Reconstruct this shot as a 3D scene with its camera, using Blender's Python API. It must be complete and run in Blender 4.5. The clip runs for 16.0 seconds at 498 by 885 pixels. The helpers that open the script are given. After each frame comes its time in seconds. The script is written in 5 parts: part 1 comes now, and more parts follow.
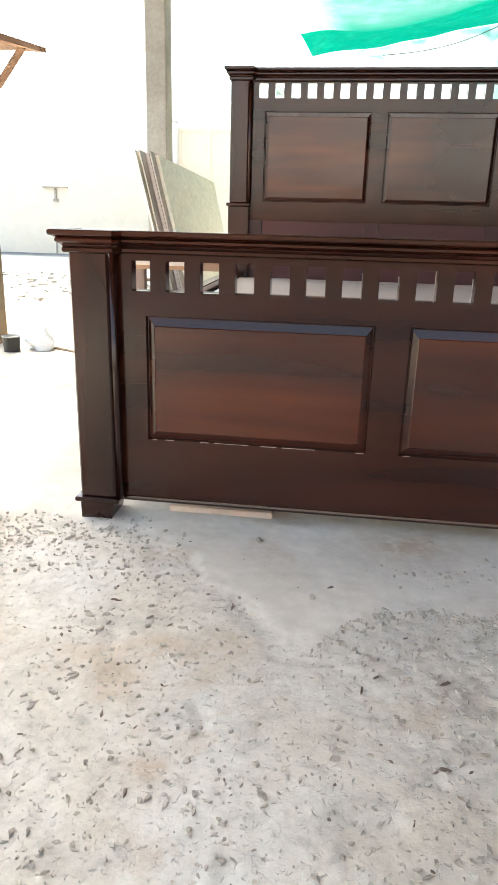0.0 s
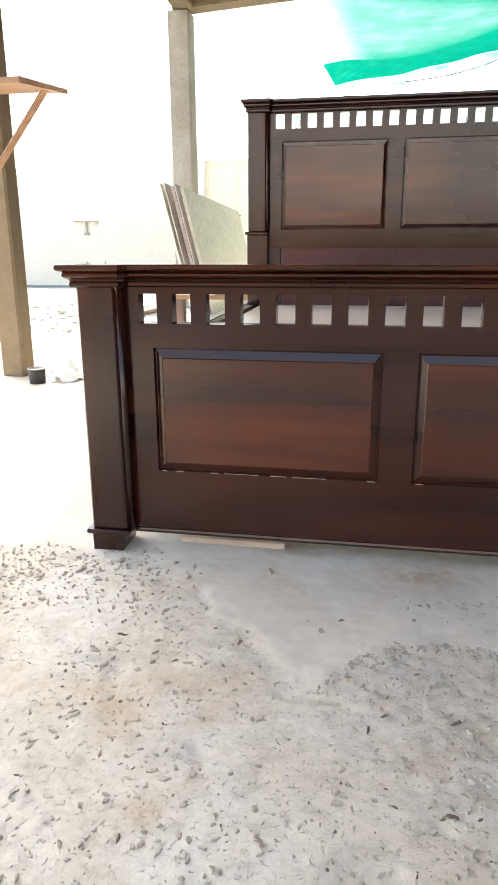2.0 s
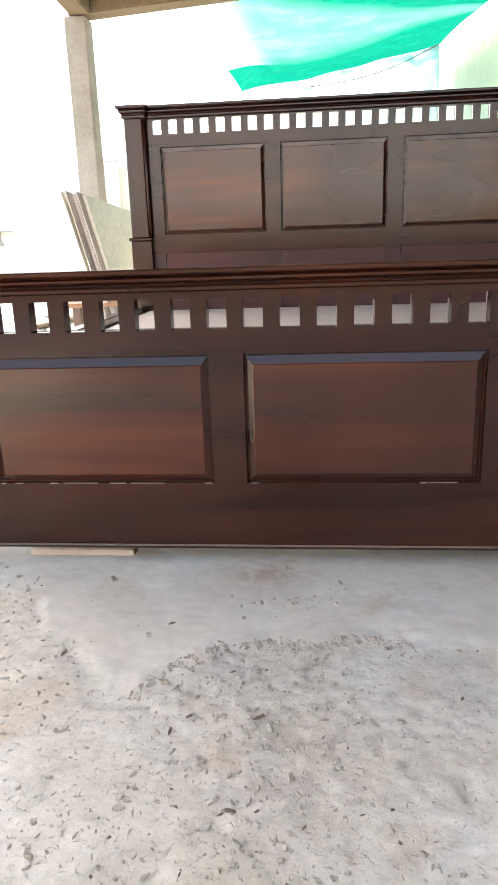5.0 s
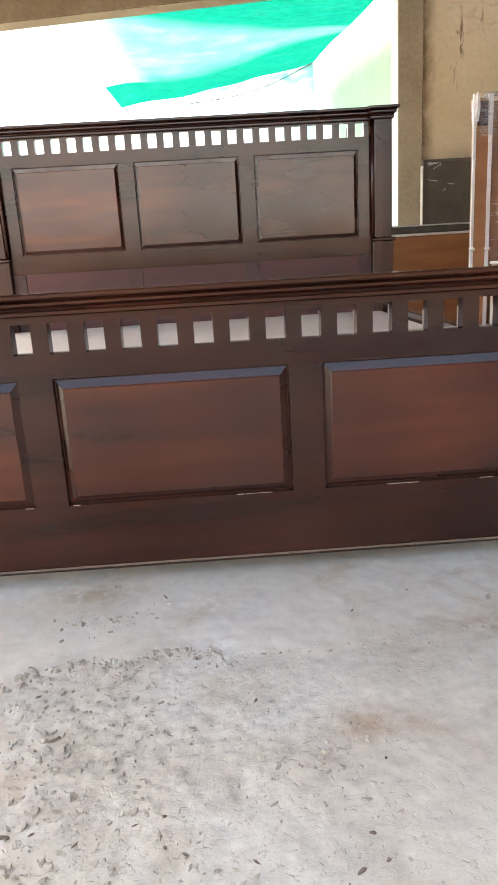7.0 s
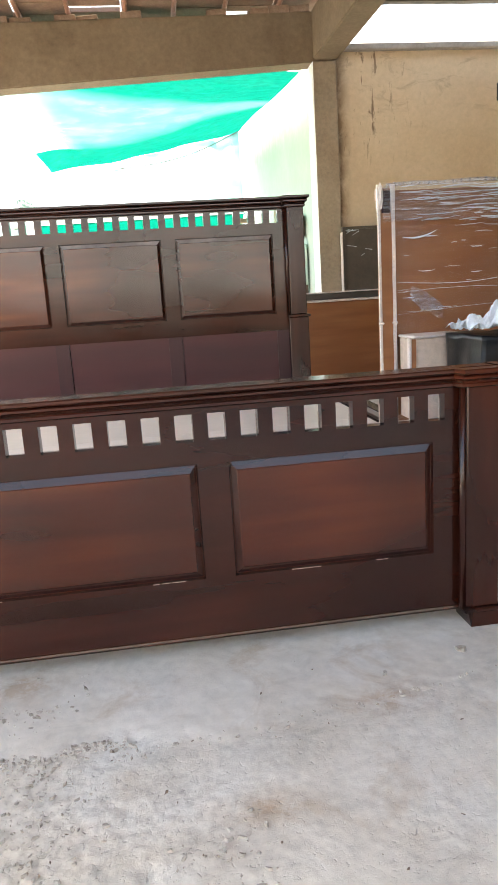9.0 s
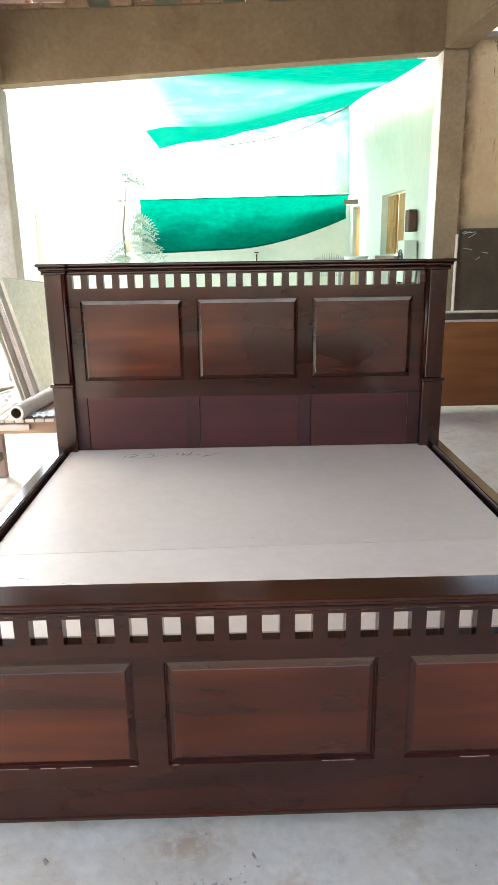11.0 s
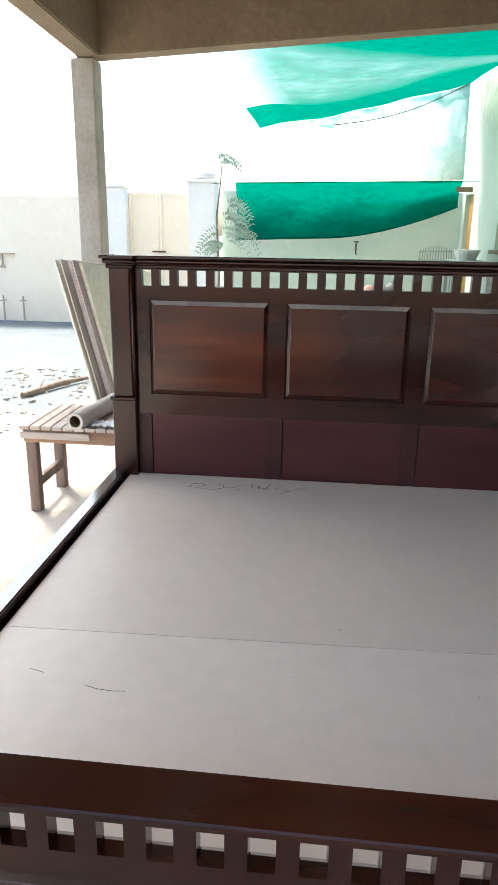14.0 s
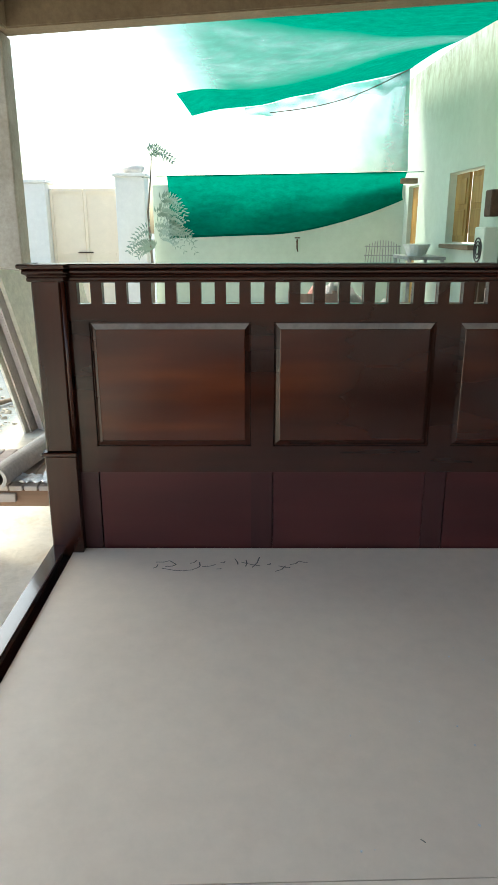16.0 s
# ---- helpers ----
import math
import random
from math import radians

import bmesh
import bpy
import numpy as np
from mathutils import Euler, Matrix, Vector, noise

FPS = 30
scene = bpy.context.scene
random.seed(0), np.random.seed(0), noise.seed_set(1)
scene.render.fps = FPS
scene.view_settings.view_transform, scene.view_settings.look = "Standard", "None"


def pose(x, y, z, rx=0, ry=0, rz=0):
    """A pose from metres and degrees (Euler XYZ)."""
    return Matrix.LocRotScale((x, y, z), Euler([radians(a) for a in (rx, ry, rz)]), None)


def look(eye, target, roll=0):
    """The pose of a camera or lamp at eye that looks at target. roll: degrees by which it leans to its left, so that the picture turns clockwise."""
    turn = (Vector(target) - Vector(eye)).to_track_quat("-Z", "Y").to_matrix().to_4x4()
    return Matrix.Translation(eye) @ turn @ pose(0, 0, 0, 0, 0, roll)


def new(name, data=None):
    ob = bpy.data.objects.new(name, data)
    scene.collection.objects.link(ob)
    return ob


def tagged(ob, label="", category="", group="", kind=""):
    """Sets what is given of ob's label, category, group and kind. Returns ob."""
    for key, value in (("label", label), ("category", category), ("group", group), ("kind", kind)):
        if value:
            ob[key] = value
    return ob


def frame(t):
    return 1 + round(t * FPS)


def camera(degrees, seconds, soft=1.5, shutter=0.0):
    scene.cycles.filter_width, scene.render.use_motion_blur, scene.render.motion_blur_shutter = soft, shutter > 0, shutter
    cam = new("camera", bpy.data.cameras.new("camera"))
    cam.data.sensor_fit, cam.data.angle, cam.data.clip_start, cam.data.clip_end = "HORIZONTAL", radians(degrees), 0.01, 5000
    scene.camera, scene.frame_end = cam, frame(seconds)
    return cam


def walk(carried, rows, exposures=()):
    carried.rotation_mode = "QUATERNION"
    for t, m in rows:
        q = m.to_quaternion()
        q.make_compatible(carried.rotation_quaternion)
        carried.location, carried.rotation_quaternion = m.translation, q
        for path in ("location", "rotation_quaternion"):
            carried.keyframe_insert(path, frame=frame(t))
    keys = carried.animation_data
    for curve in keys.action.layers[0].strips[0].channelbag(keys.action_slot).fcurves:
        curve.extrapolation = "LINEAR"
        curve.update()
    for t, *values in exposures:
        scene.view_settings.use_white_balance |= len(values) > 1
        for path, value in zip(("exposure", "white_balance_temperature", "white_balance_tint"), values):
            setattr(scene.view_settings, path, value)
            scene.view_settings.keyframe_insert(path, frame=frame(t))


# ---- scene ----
cam = camera(40.0, 16.0)
PATH = [
    (0, (-0.399, -1.497, 0.717), (-0.648, 0.385, 0.087), 1.5),
    (0.5, (-0.405, -1.494, 0.733), (-0.667, 0.399, 0.144), 1.9),
    (1, (-0.399, -1.493, 0.732), (-0.734, 0.398, 0.174), 1.2),
    (1.5, (-0.374, -1.482, 0.731), (-0.706, 0.412, 0.181), 0.3),
    (2, (-0.347, -1.472, 0.724), (-0.697, 0.415, 0.163), -0.3),
    (2.5, (-0.317, -1.465, 0.723), (-0.657, 0.425, 0.166), -0.6),
    (3, (-0.278, -1.467, 0.721), (-0.616, 0.425, 0.166), -1.5),
    (3.2, (-0.256, -1.464, 0.716), (-0.574, 0.434, 0.17), -1.7),
    (5.3, (-0.081, -1.439, 0.72), (-0.264, 0.474, 0.166), -1.9),
    (5.5, (-0.06, -1.434, 0.721), (-0.249, 0.475, 0.156), -2.0),
    (6, (0.01, -1.415, 0.695), (-0.062, 0.494, 0.105), -2.2),
    (6.5, (0.06, -1.436, 0.719), (0.034, 0.483, 0.158), -2.9),
    (7, (0.114, -1.472, 0.733), (0.174, 0.455, 0.203), -3.4),
    (7.5, (0.16, -1.515, 0.746), (0.311, 0.415, 0.243), -4.6),
    (8, (0.188, -1.543, 0.766), (0.389, 0.386, 0.279), -4.5),
    (8.5, (0.202, -1.576, 0.811), (0.433, 0.364, 0.38), -3.9),
    (9, (0.182, -1.575, 0.872), (0.428, 0.367, 0.461), -3.6),
    (9.5, (0.106, -1.478, 0.905), (0.331, 0.479, 0.564), -7.0),
    (10, (0.048, -1.41, 1.054), (0.171, 0.516, 0.529), -5.3),
    (10.2, (0.022, -1.417, 1.158), (0.136, 0.5, 0.6), -3.0),
    (12.3, (-0.188, -1.363, 1.524), (-0.184, 0.566, 0.996), 0.3),
    (12.5, (-0.196, -1.336, 1.524), (-0.201, 0.587, 0.975), 0.8),
    (13, (-0.172, -1.177, 1.502), (-0.275, 0.744, 0.953), 0.5),
    (13.5, (-0.103, -0.975, 1.467), (-0.286, 0.912, 0.829), 0.8),
    (14, (-0.099, -0.789, 1.467), (-0.3, 1.113, 0.882), 0.9),
    (14.5, (-0.144, -0.535, 1.477), (-0.239, 1.388, 0.934), 0.1),
    (15, (-0.133, -0.344, 1.464), (-0.32, 1.566, 0.9), -0.3),
    (15.5, (-0.146, -0.212, 1.461), (-0.419, 1.686, 0.892), 0.4),
    (16, (-0.324, -0.071, 1.468), (-0.334, 1.839, 0.876), -0.1),
]
EXPOSURES = [(0, 2.5, 7150, 1), (3.2, 2.55, 7150, 2), (5.3, 2.8, 7200, 4), (7.0, 2.95, 7250, 4), (9.0, 3.0, 7200, 4), (10.2, 3.0, 7150, 2), (12.3, 2.3, 6550, 1), (13.5, 2.2, 6550, 1), (14.5, 2.03, 6600, 0), (16, 1.83, 6800, -6)]
walk(cam, [(t, look(eye, target, roll)) for t, eye, target, roll in PATH], EXPOSURES)

# ---------------------------------------------------------------- world, sun
world = bpy.data.worlds.new("world")
scene.world = world
world.use_nodes = True
wn = world.node_tree
sky = wn.nodes.new("ShaderNodeTexSky")
sky.sky_type, sky.sun_disc = "NISHITA", False
SUN_EL, SUN_AZ = 62.0, -35.0          # degrees; azimuth from +y towards +x
sky.sun_elevation, sky.sun_rotation = radians(SUN_EL), radians(SUN_AZ)
sky.air_density, sky.dust_density, sky.ozone_density = 1.0, 4.0, 1.0
wn.links.new(sky.outputs[0], wn.nodes["Background"].inputs[0])
wn.nodes["Background"].inputs[1].default_value = 0.15
sun = new("sun", bpy.data.lights.new("sun", "SUN"))
sun.data.energy, sun.data.angle, sun.data.color = 2.0, radians(10), (1.0, 0.95, 0.87)
sd = Vector((math.sin(radians(SUN_AZ)) * math.cos(radians(SUN_EL)), math.cos(radians(SUN_AZ)) * math.cos(radians(SUN_EL)), math.sin(radians(SUN_EL))))
sun.matrix_world = look(sd * 30, (0, 0, 0))


# ---------------------------------------------------------------- materials
def nodes_of(name):
    m = bpy.data.materials.new(name)
    m.use_nodes = True
    nt = m.node_tree
    return m, nt, nt.nodes["Principled BSDF"]


def coords(nt, scale=(1, 1, 1), kind="Object"):
    tc, mp = nt.nodes.new("ShaderNodeTexCoord"), nt.nodes.new("ShaderNodeMapping")
    nt.links.new(tc.outputs[kind], mp.inputs[0])
    mp.inputs["Scale"].default_value = scale
    return mp.outputs[0]


def noise_tex(nt, vec, scale, detail=4, rough=0.6, dist=0.0):
    n = nt.nodes.new("ShaderNodeTexNoise")
    nt.links.new(vec, n.inputs["Vector"])
    n.inputs["Scale"].default_value, n.inputs["Detail"].default_value = scale, detail
    n.inputs["Roughness"].default_value, n.inputs["Distortion"].default_value = rough, dist
    return n.outputs["Fac"]


def ramp(nt, fac, stops):
    r = nt.nodes.new("ShaderNodeValToRGB")
    nt.links.new(fac, r.inputs[0])
    e = r.color_ramp.elements
    while len(e) < len(stops):
        e.new(0.5)
    for k, (p, c) in enumerate(stops):
        e[k].position = p
        e[k].color = (c, c, c, 1) if isinstance(c, (int, float)) else (*c, 1)
    return r.outputs[0]


def mixed(nt, fac, a, b, mode="MIX"):
    m = nt.nodes.new("ShaderNodeMix")
    m.data_type, m.blend_type = "RGBA", mode
    for k, v in ((0, fac), (6, a), (7, b)):
        if isinstance(v, bpy.types.NodeSocket):
            nt.links.new(v, m.inputs[k])
        elif k == 0:
            m.inputs[0].default_value = v
        else:
            m.inputs[k].default_value = (*v, 1)
    return m.outputs[2]


def bumped(nt, bsdf, fac, strength, distance=0.002, after=None):
    b = nt.nodes.new("ShaderNodeBump")
    b.inputs["Strength"].default_value, b.inputs["Distance"].default_value = strength, distance
    nt.links.new(fac, b.inputs["Height"])
    if after:
        nt.links.new(after, b.inputs["Normal"])
    nt.links.new(b.outputs[0], bsdf.inputs["Normal"])
    return b.outputs[0]


def wood(name, dark, mid, light, along="x", rough=(0.2, 0.4), coat=0.0, grain=1.0, bump=0.06, spec=0.5, warp=0.0):
    """Wood with grain along one axis, streaks, blotches and a worn gloss."""
    m, nt, p = nodes_of(name)
    sc = {"x": (1, 9, 9), "y": (9, 1, 9), "z": (9, 9, 1)}[along]
    v = coords(nt, sc)
    big = noise_tex(nt, v, 1.6 * grain, 2, 0.5, 0.15)
    fine = noise_tex(nt, v, 14 * grain, 3, 0.6, 0.1)
    col = ramp(nt, big, [(0.28, dark), (0.52, mid), (0.78, light)])
    streak = ramp(nt, fine, [(0.25, 0.93), (0.75, 1.06)])
    col = mixed(nt, 1.0, col, streak, "MULTIPLY")
    blot = noise_tex(nt, coords(nt), 2.2, 1, 0.5)
    col = mixed(nt, ramp(nt, blot, [(0.32, 0.0), (0.72, 0.8)]), col, dark)
    nt.links.new(col, p.inputs["Base Color"])
    r = ramp(nt, noise_tex(nt, coords(nt), 3, 3, 0.5), [(0.3, rough[0]), (0.75, rough[1])])
    nt.links.new(r, p.inputs["Roughness"])
    p.inputs["Specular IOR Level"].default_value = spec
    p.inputs["Coat Weight"].default_value, p.inputs["Coat Roughness"].default_value = coat, 0.12
    n0 = bumped(nt, p, fine, bump, 0.001) if bump else None
    if warp:
        bumped(nt, p, noise_tex(nt, coords(nt, (1, 1, 1.6)), 3.0, 0.0, 0.4, 0.0), 1.0, warp, n0)
    return m


def speckled(name, a, b, c, scale=3.0, rough=0.85, bump=0.3, dist=0.004, metal=0.0, mottle=1.0):
    """A mineral or painted surface with stains at two scales and fine relief."""
    m, nt, p = nodes_of(name)
    v = coords(nt)
    n1, n2 = noise_tex(nt, v, scale, 5, 0.65, 0.3), noise_tex(nt, v, scale * 14, 5, 0.7)
    col = ramp(nt, n1, [(0.3, a), (0.52, b), (0.75, c)])
    col = mixed(nt, 1.0, col, ramp(nt, n2, [(0.25, 1 - 0.2 * mottle), (0.7, 1 + 0.12 * mottle)]), "MULTIPLY")
    nt.links.new(col, p.inputs["Base Color"])
    p.inputs["Roughness"].default_value, p.inputs["Metallic"].default_value = rough, metal
    bumped(nt, p, n2, bump, dist)
    return m


M_BED_X = wood("mahogany_rail", (0.0155, 0.0042, 0.0025), (0.04, 0.0096, 0.0048), (0.063, 0.0152, 0.0072), "x", (0.12, 0.2), 0.0, 0.6, 0.0, 0.42)
M_BED_Z = wood("mahogany_post", (0.0155, 0.0042, 0.0025), (0.04, 0.0096, 0.0048), (0.063, 0.0152, 0.0072), "z", (0.17, 0.26), 0.0, 0.6, 0.0, 0.42)
M_BED_P = wood("mahogany_panel", (0.0167, 0.00356, 0.00201), (0.076, 0.0142, 0.0047), (0.172, 0.036, 0.0088), "x", (0.15, 0.25), 0.0, 0.5, 0.0, 0.56, 0.004)
M_BED_Y = wood("mahogany_side_rail", (0.0129, 0.00339, 0.00218), (0.0322, 0.00742, 0.00387), (0.0516, 0.0121, 0.0058), "y", (0.06, 0.12), 1.0, 0.6, 0.0, 1.0)
# Rubbed panel lips, and painted glints on the edges of the holes.
M_WORN_GLINT = wood("worn_and_glint_edge", (0.3, 0.22, 0.17), (0.5, 0.41, 0.35), (0.62, 0.54, 0.48), "x", (0.4, 0.6), 0.0)
# Plum in the lower boards: the deck's reflection, put into the base colour.
M_BED_L = wood("mahogany_low_panel", (0.045, 0.01, 0.011), (0.075, 0.016, 0.017), (0.1, 0.025, 0.024), "x", (0.3, 0.4), 0.0, 0.4, 0.01, 0.35)
M_BED_S = wood("mahogany_low_stile", (0.03, 0.008, 0.009), (0.05, 0.012, 0.013), (0.07, 0.018, 0.018), "z", (0.3, 0.4), 0.0, 0.4, 0.01, 0.35)
M_BROWN = wood("brown_veneer", (0.24, 0.09, 0.034), (0.33, 0.132, 0.05), (0.4, 0.17, 0.068), "x", (0.3, 0.45), 0.0, 0.8)
# Bench slats: sunlight on the seat is part of this pale colour.
M_RAW = wood("raw_plank", (0.4, 0.31, 0.265), (0.58, 0.49, 0.435), (0.7, 0.61, 0.555), "x", (0.6, 0.85), 0.0)
M_RAWZ = wood("raw_post", (0.13, 0.085, 0.07), (0.25, 0.175, 0.145), (0.36, 0.27, 0.235), "z", (0.6, 0.85), 0.0)
M_SHELF = wood("shelf_wood", (0.22, 0.12, 0.07), (0.36, 0.21, 0.13), (0.48, 0.31, 0.2), "x", (0.55, 0.8), 0.0)


# Headboard top bevels: the light they reflect is put into this pale colour.
M_BEVEL_SHEEN = speckled("bevel_sheen", (0.13, 0.1, 0.088), (0.2, 0.165, 0.15), (0.26, 0.22, 0.2), 7, 0.5, 0.1)


def floor_material():
    """Gritty sand-coloured concrete, paler smooth screed where the layer is whole, and damp grey soil in the yard and,
    unseen, to the south.
    """
    m, nt, p = nodes_of("concrete_floor")
    v = coords(nt)
    att = nt.nodes.new("ShaderNodeAttribute")
    att.attribute_name = "screed"
    n1, n2, n3 = noise_tex(nt, v, 2.4, 6, 0.68, 0.4), noise_tex(nt, v, 26, 6, 0.72, 0.2), noise_tex(nt, v, 130, 4, 0.7)
    mid = noise_tex(nt, v, 8.0, 6, 0.7, 0.8)
    rough = ramp(nt, n1, [(0.3, (0.48, 0.42, 0.34)), (0.5, (0.56, 0.515, 0.45)), (0.72, (0.62, 0.6, 0.56))])
    rough = mixed(nt, 1.0, rough, ramp(nt, n2, [(0.3, 0.7), (0.45, 0.96), (0.7, 1.12)]), "MULTIPLY")
    rough = mixed(nt, 1.0, rough, ramp(nt, mid, [(0.3, 0.78), (0.5, 1.0), (0.7, 1.08)]), "MULTIPLY")
    whole = ramp(nt, n1, [(0.25, (0.55, 0.48, 0.395)), (0.5, (0.62, 0.565, 0.495)), (0.75, (0.67, 0.635, 0.585))])
    whole = mixed(nt, 1.0, whole, ramp(nt, mid, [(0.28, 0.84), (0.48, 1.0), (0.72, 1.07)]), "MULTIPLY")
    whole = mixed(nt, 1.0, whole, ramp(nt, n2, [(0.3, 0.91), (0.7, 1.05)]), "MULTIPLY")
    # Pits are darkened in the colour too, as shade the relief alone lacks.
    pit = ramp(nt, noise_tex(nt, v, 85, 3, 0.6, 0.5), [(0.28, 0.68), (0.36, 0.92), (0.44, 1.0)])
    rough = mixed(nt, 1.0, rough, pit, "MULTIPLY")
    stain = ramp(nt, noise_tex(nt, v, 4.5, 5, 0.7, 0.6), [(0.56, 0.0), (0.72, 0.55)])
    col = mixed(nt, att.outputs["Fac"], rough, whole)
    col = mixed(nt, stain, col, (0.4, 0.28, 0.17))
    rust = nt.nodes.new("ShaderNodeAttribute")
    rust.attribute_name = "rust"
    spots = mixed(nt, 1.0, rust.outputs["Color"], ramp(nt, noise_tex(nt, v, 22, 5, 0.7, 0.4), [(0.38, 0.1), (0.58, 1.0)]), "MULTIPLY")
    col = mixed(nt, spots, col, (0.33, 0.2, 0.1))
    xyz, add = nt.nodes.new("ShaderNodeSeparateXYZ"), nt.nodes.new("ShaderNodeMath")
    nt.links.new(v, xyz.inputs[0])
    add.operation = "MULTIPLY_ADD"
    nt.links.new(noise_tex(nt, v, 1.3, 6, 0.7, 0.5), add.inputs[0])
    add.inputs[1].default_value = 2.4
    nt.links.new(xyz.outputs[1], add.inputs[2])
    far = nt.nodes.new("ShaderNodeMapRange")
    far.inputs["From Min"].default_value, far.inputs["From Max"].default_value = 4.9, 5.9
    nt.links.new(add.outputs[0], far.inputs["Value"])
    # Unseen ground to the south is darkened too, to dim bounce and reflections.
    near, both = nt.nodes.new("ShaderNodeMapRange"), nt.nodes.new("ShaderNodeMath")
    near.inputs["From Min"].default_value, near.inputs["From Max"].default_value = -1.3, -2.2
    nt.links.new(add.outputs[0], near.inputs["Value"])
    both.operation = "MAXIMUM"
    nt.links.new(far.outputs[0], both.inputs[0])
    nt.links.new(near.outputs[0], both.inputs[1])
    west = nt.nodes.new("ShaderNodeMapRange")
    west.inputs["From Min"].default_value, west.inputs["From Max"].default_value = -1.9, -2.3
    nt.links.new(xyz.outputs[0], west.inputs["Value"])
    yard = nt.nodes.new("ShaderNodeMath")
    yard.operation = "MULTIPLY"
    nt.links.new(far.outputs[0], yard.inputs[0])
    nt.links.new(west.outputs[0], yard.inputs[1])
    nt.links.new(yard.outputs[0], both.inputs[0])
    soil = ramp(nt, n1, [(0.3, (0.085, 0.098, 0.11)), (0.5, (0.125, 0.142, 0.158)), (0.75, (0.18, 0.2, 0.22))])
    soil = mixed(nt, 1.0, soil, ramp(nt, n2, [(0.3, 0.75), (0.7, 1.2)]), "MULTIPLY")
    col = mixed(nt, both.outputs[0], col, soil)
    nt.links.new(col, p.inputs["Base Color"])
    nt.links.new(ramp(nt, n1, [(0.3, 0.7), (0.7, 0.88)]), p.inputs["Roughness"])
    b1 = bumped(nt, p, mixed(nt, ramp(nt, att.outputs["Fac"], [(0.0, 0.0), (1.0, 0.75)]), noise_tex(nt, v, 60, 5, 0.7, 0.2), (0.5, 0.5, 0.5)), 0.5, 0.0045)
    b2 = bumped(nt, p, n3, 0.12, 0.002, b1)
    bumped(nt, p, mixed(nt, att.outputs["Fac"], pit, (1, 1, 1)), 0.8, 0.006, b2)
    return m


M_FLOOR = floor_material()
M_CONC = speckled("raw_concrete", (0.155, 0.112, 0.07), (0.195, 0.145, 0.092), (0.23, 0.175, 0.115), 1.6, 0.9, 0.4)
M_COLUMN = speckled("grey_concrete", (0.27, 0.235, 0.19), (0.36, 0.32, 0.27), (0.42, 0.385, 0.34), 2.0, 0.9, 0.4)
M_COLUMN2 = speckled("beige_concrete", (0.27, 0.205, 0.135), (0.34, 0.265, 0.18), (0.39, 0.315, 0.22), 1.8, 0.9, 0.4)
M_LIT_WHITE = speckled("lit_and_bounce_white", (0.8, 0.79, 0.77), (0.84, 0.83, 0.81), (0.87, 0.86, 0.84), 1.0, 0.85, 0.15)


def plaster_material():
    """Yellowed plaster: damp patches, a dirty joint along the column and a few dark runs beside it."""
    m, nt, p = nodes_of("beige_plaster")
    v = coords(nt)
    n1, n2 = noise_tex(nt, v, 1.0, 5, 0.6, 0.3), noise_tex(nt, v, 18, 5, 0.7)
    col = ramp(nt, n1, [(0.28, (0.56, 0.42, 0.26)), (0.5, (0.64, 0.5, 0.33)), (0.75, (0.68, 0.55, 0.38))])
    col = mixed(nt, 1.0, col, ramp(nt, n2, [(0.25, 0.9), (0.7, 1.06)]), "MULTIPLY")
    xyz = nt.nodes.new("ShaderNodeSeparateXYZ")
    nt.links.new(v, xyz.inputs[0])

    def along(axis, lo, hi):
        r = nt.nodes.new("ShaderNodeMapRange")
        r.inputs["From Min"].default_value, r.inputs["From Max"].default_value = lo, hi
        nt.links.new(xyz.outputs[axis], r.inputs["Value"])
        return r.outputs[0]

    runs = ramp(nt, noise_tex(nt, coords(nt, (9.0, 9.0, 2.0)), 1.1, 8, 0.74, 0.5), [(0.575, 0.0), (0.615, 0.75), (0.73, 0.9)])
    runs = mixed(nt, 1.0, mixed(nt, 1.0, runs, along(0, 3.6, 2.9), "MULTIPLY"), along(2, 2.2, 2.7), "MULTIPLY")
    col = mixed(nt, runs, col, (0.15, 0.09, 0.05))
    joint = ramp(nt, noise_tex(nt, coords(nt, (3.0, 3.0, 2.0)), 2.2, 6, 0.7, 0.4), [(0.35, 0.15), (0.6, 0.9)])
    col = mixed(nt, mixed(nt, 1.0, joint, along(0, 2.62, 2.47), "MULTIPLY"), col, (0.2, 0.125, 0.065))
    patch = ramp(nt, noise_tex(nt, coords(nt, (0.8, 1, 2.2)), 2.6, 6, 0.7, 0.8), [(0.54, 0.0), (0.64, 0.4)])
    col = mixed(nt, mixed(nt, 1.0, patch, along(2, 2.5, 3.3), "MULTIPLY"), col, (0.24, 0.165, 0.1))
    flakes = noise_tex(nt, v, 3.2, 7, 0.75, 1.0)
    col = mixed(nt, ramp(nt, flakes, [(0.68, 0.0), (0.71, 0.4)]), col, (0.66, 0.58, 0.46))
    nt.links.new(col, p.inputs["Base Color"])
    p.inputs["Roughness"].default_value = 0.85
    bumped(nt, p, n2, 0.3, 0.004)
    return m


M_PLASTER = plaster_material()


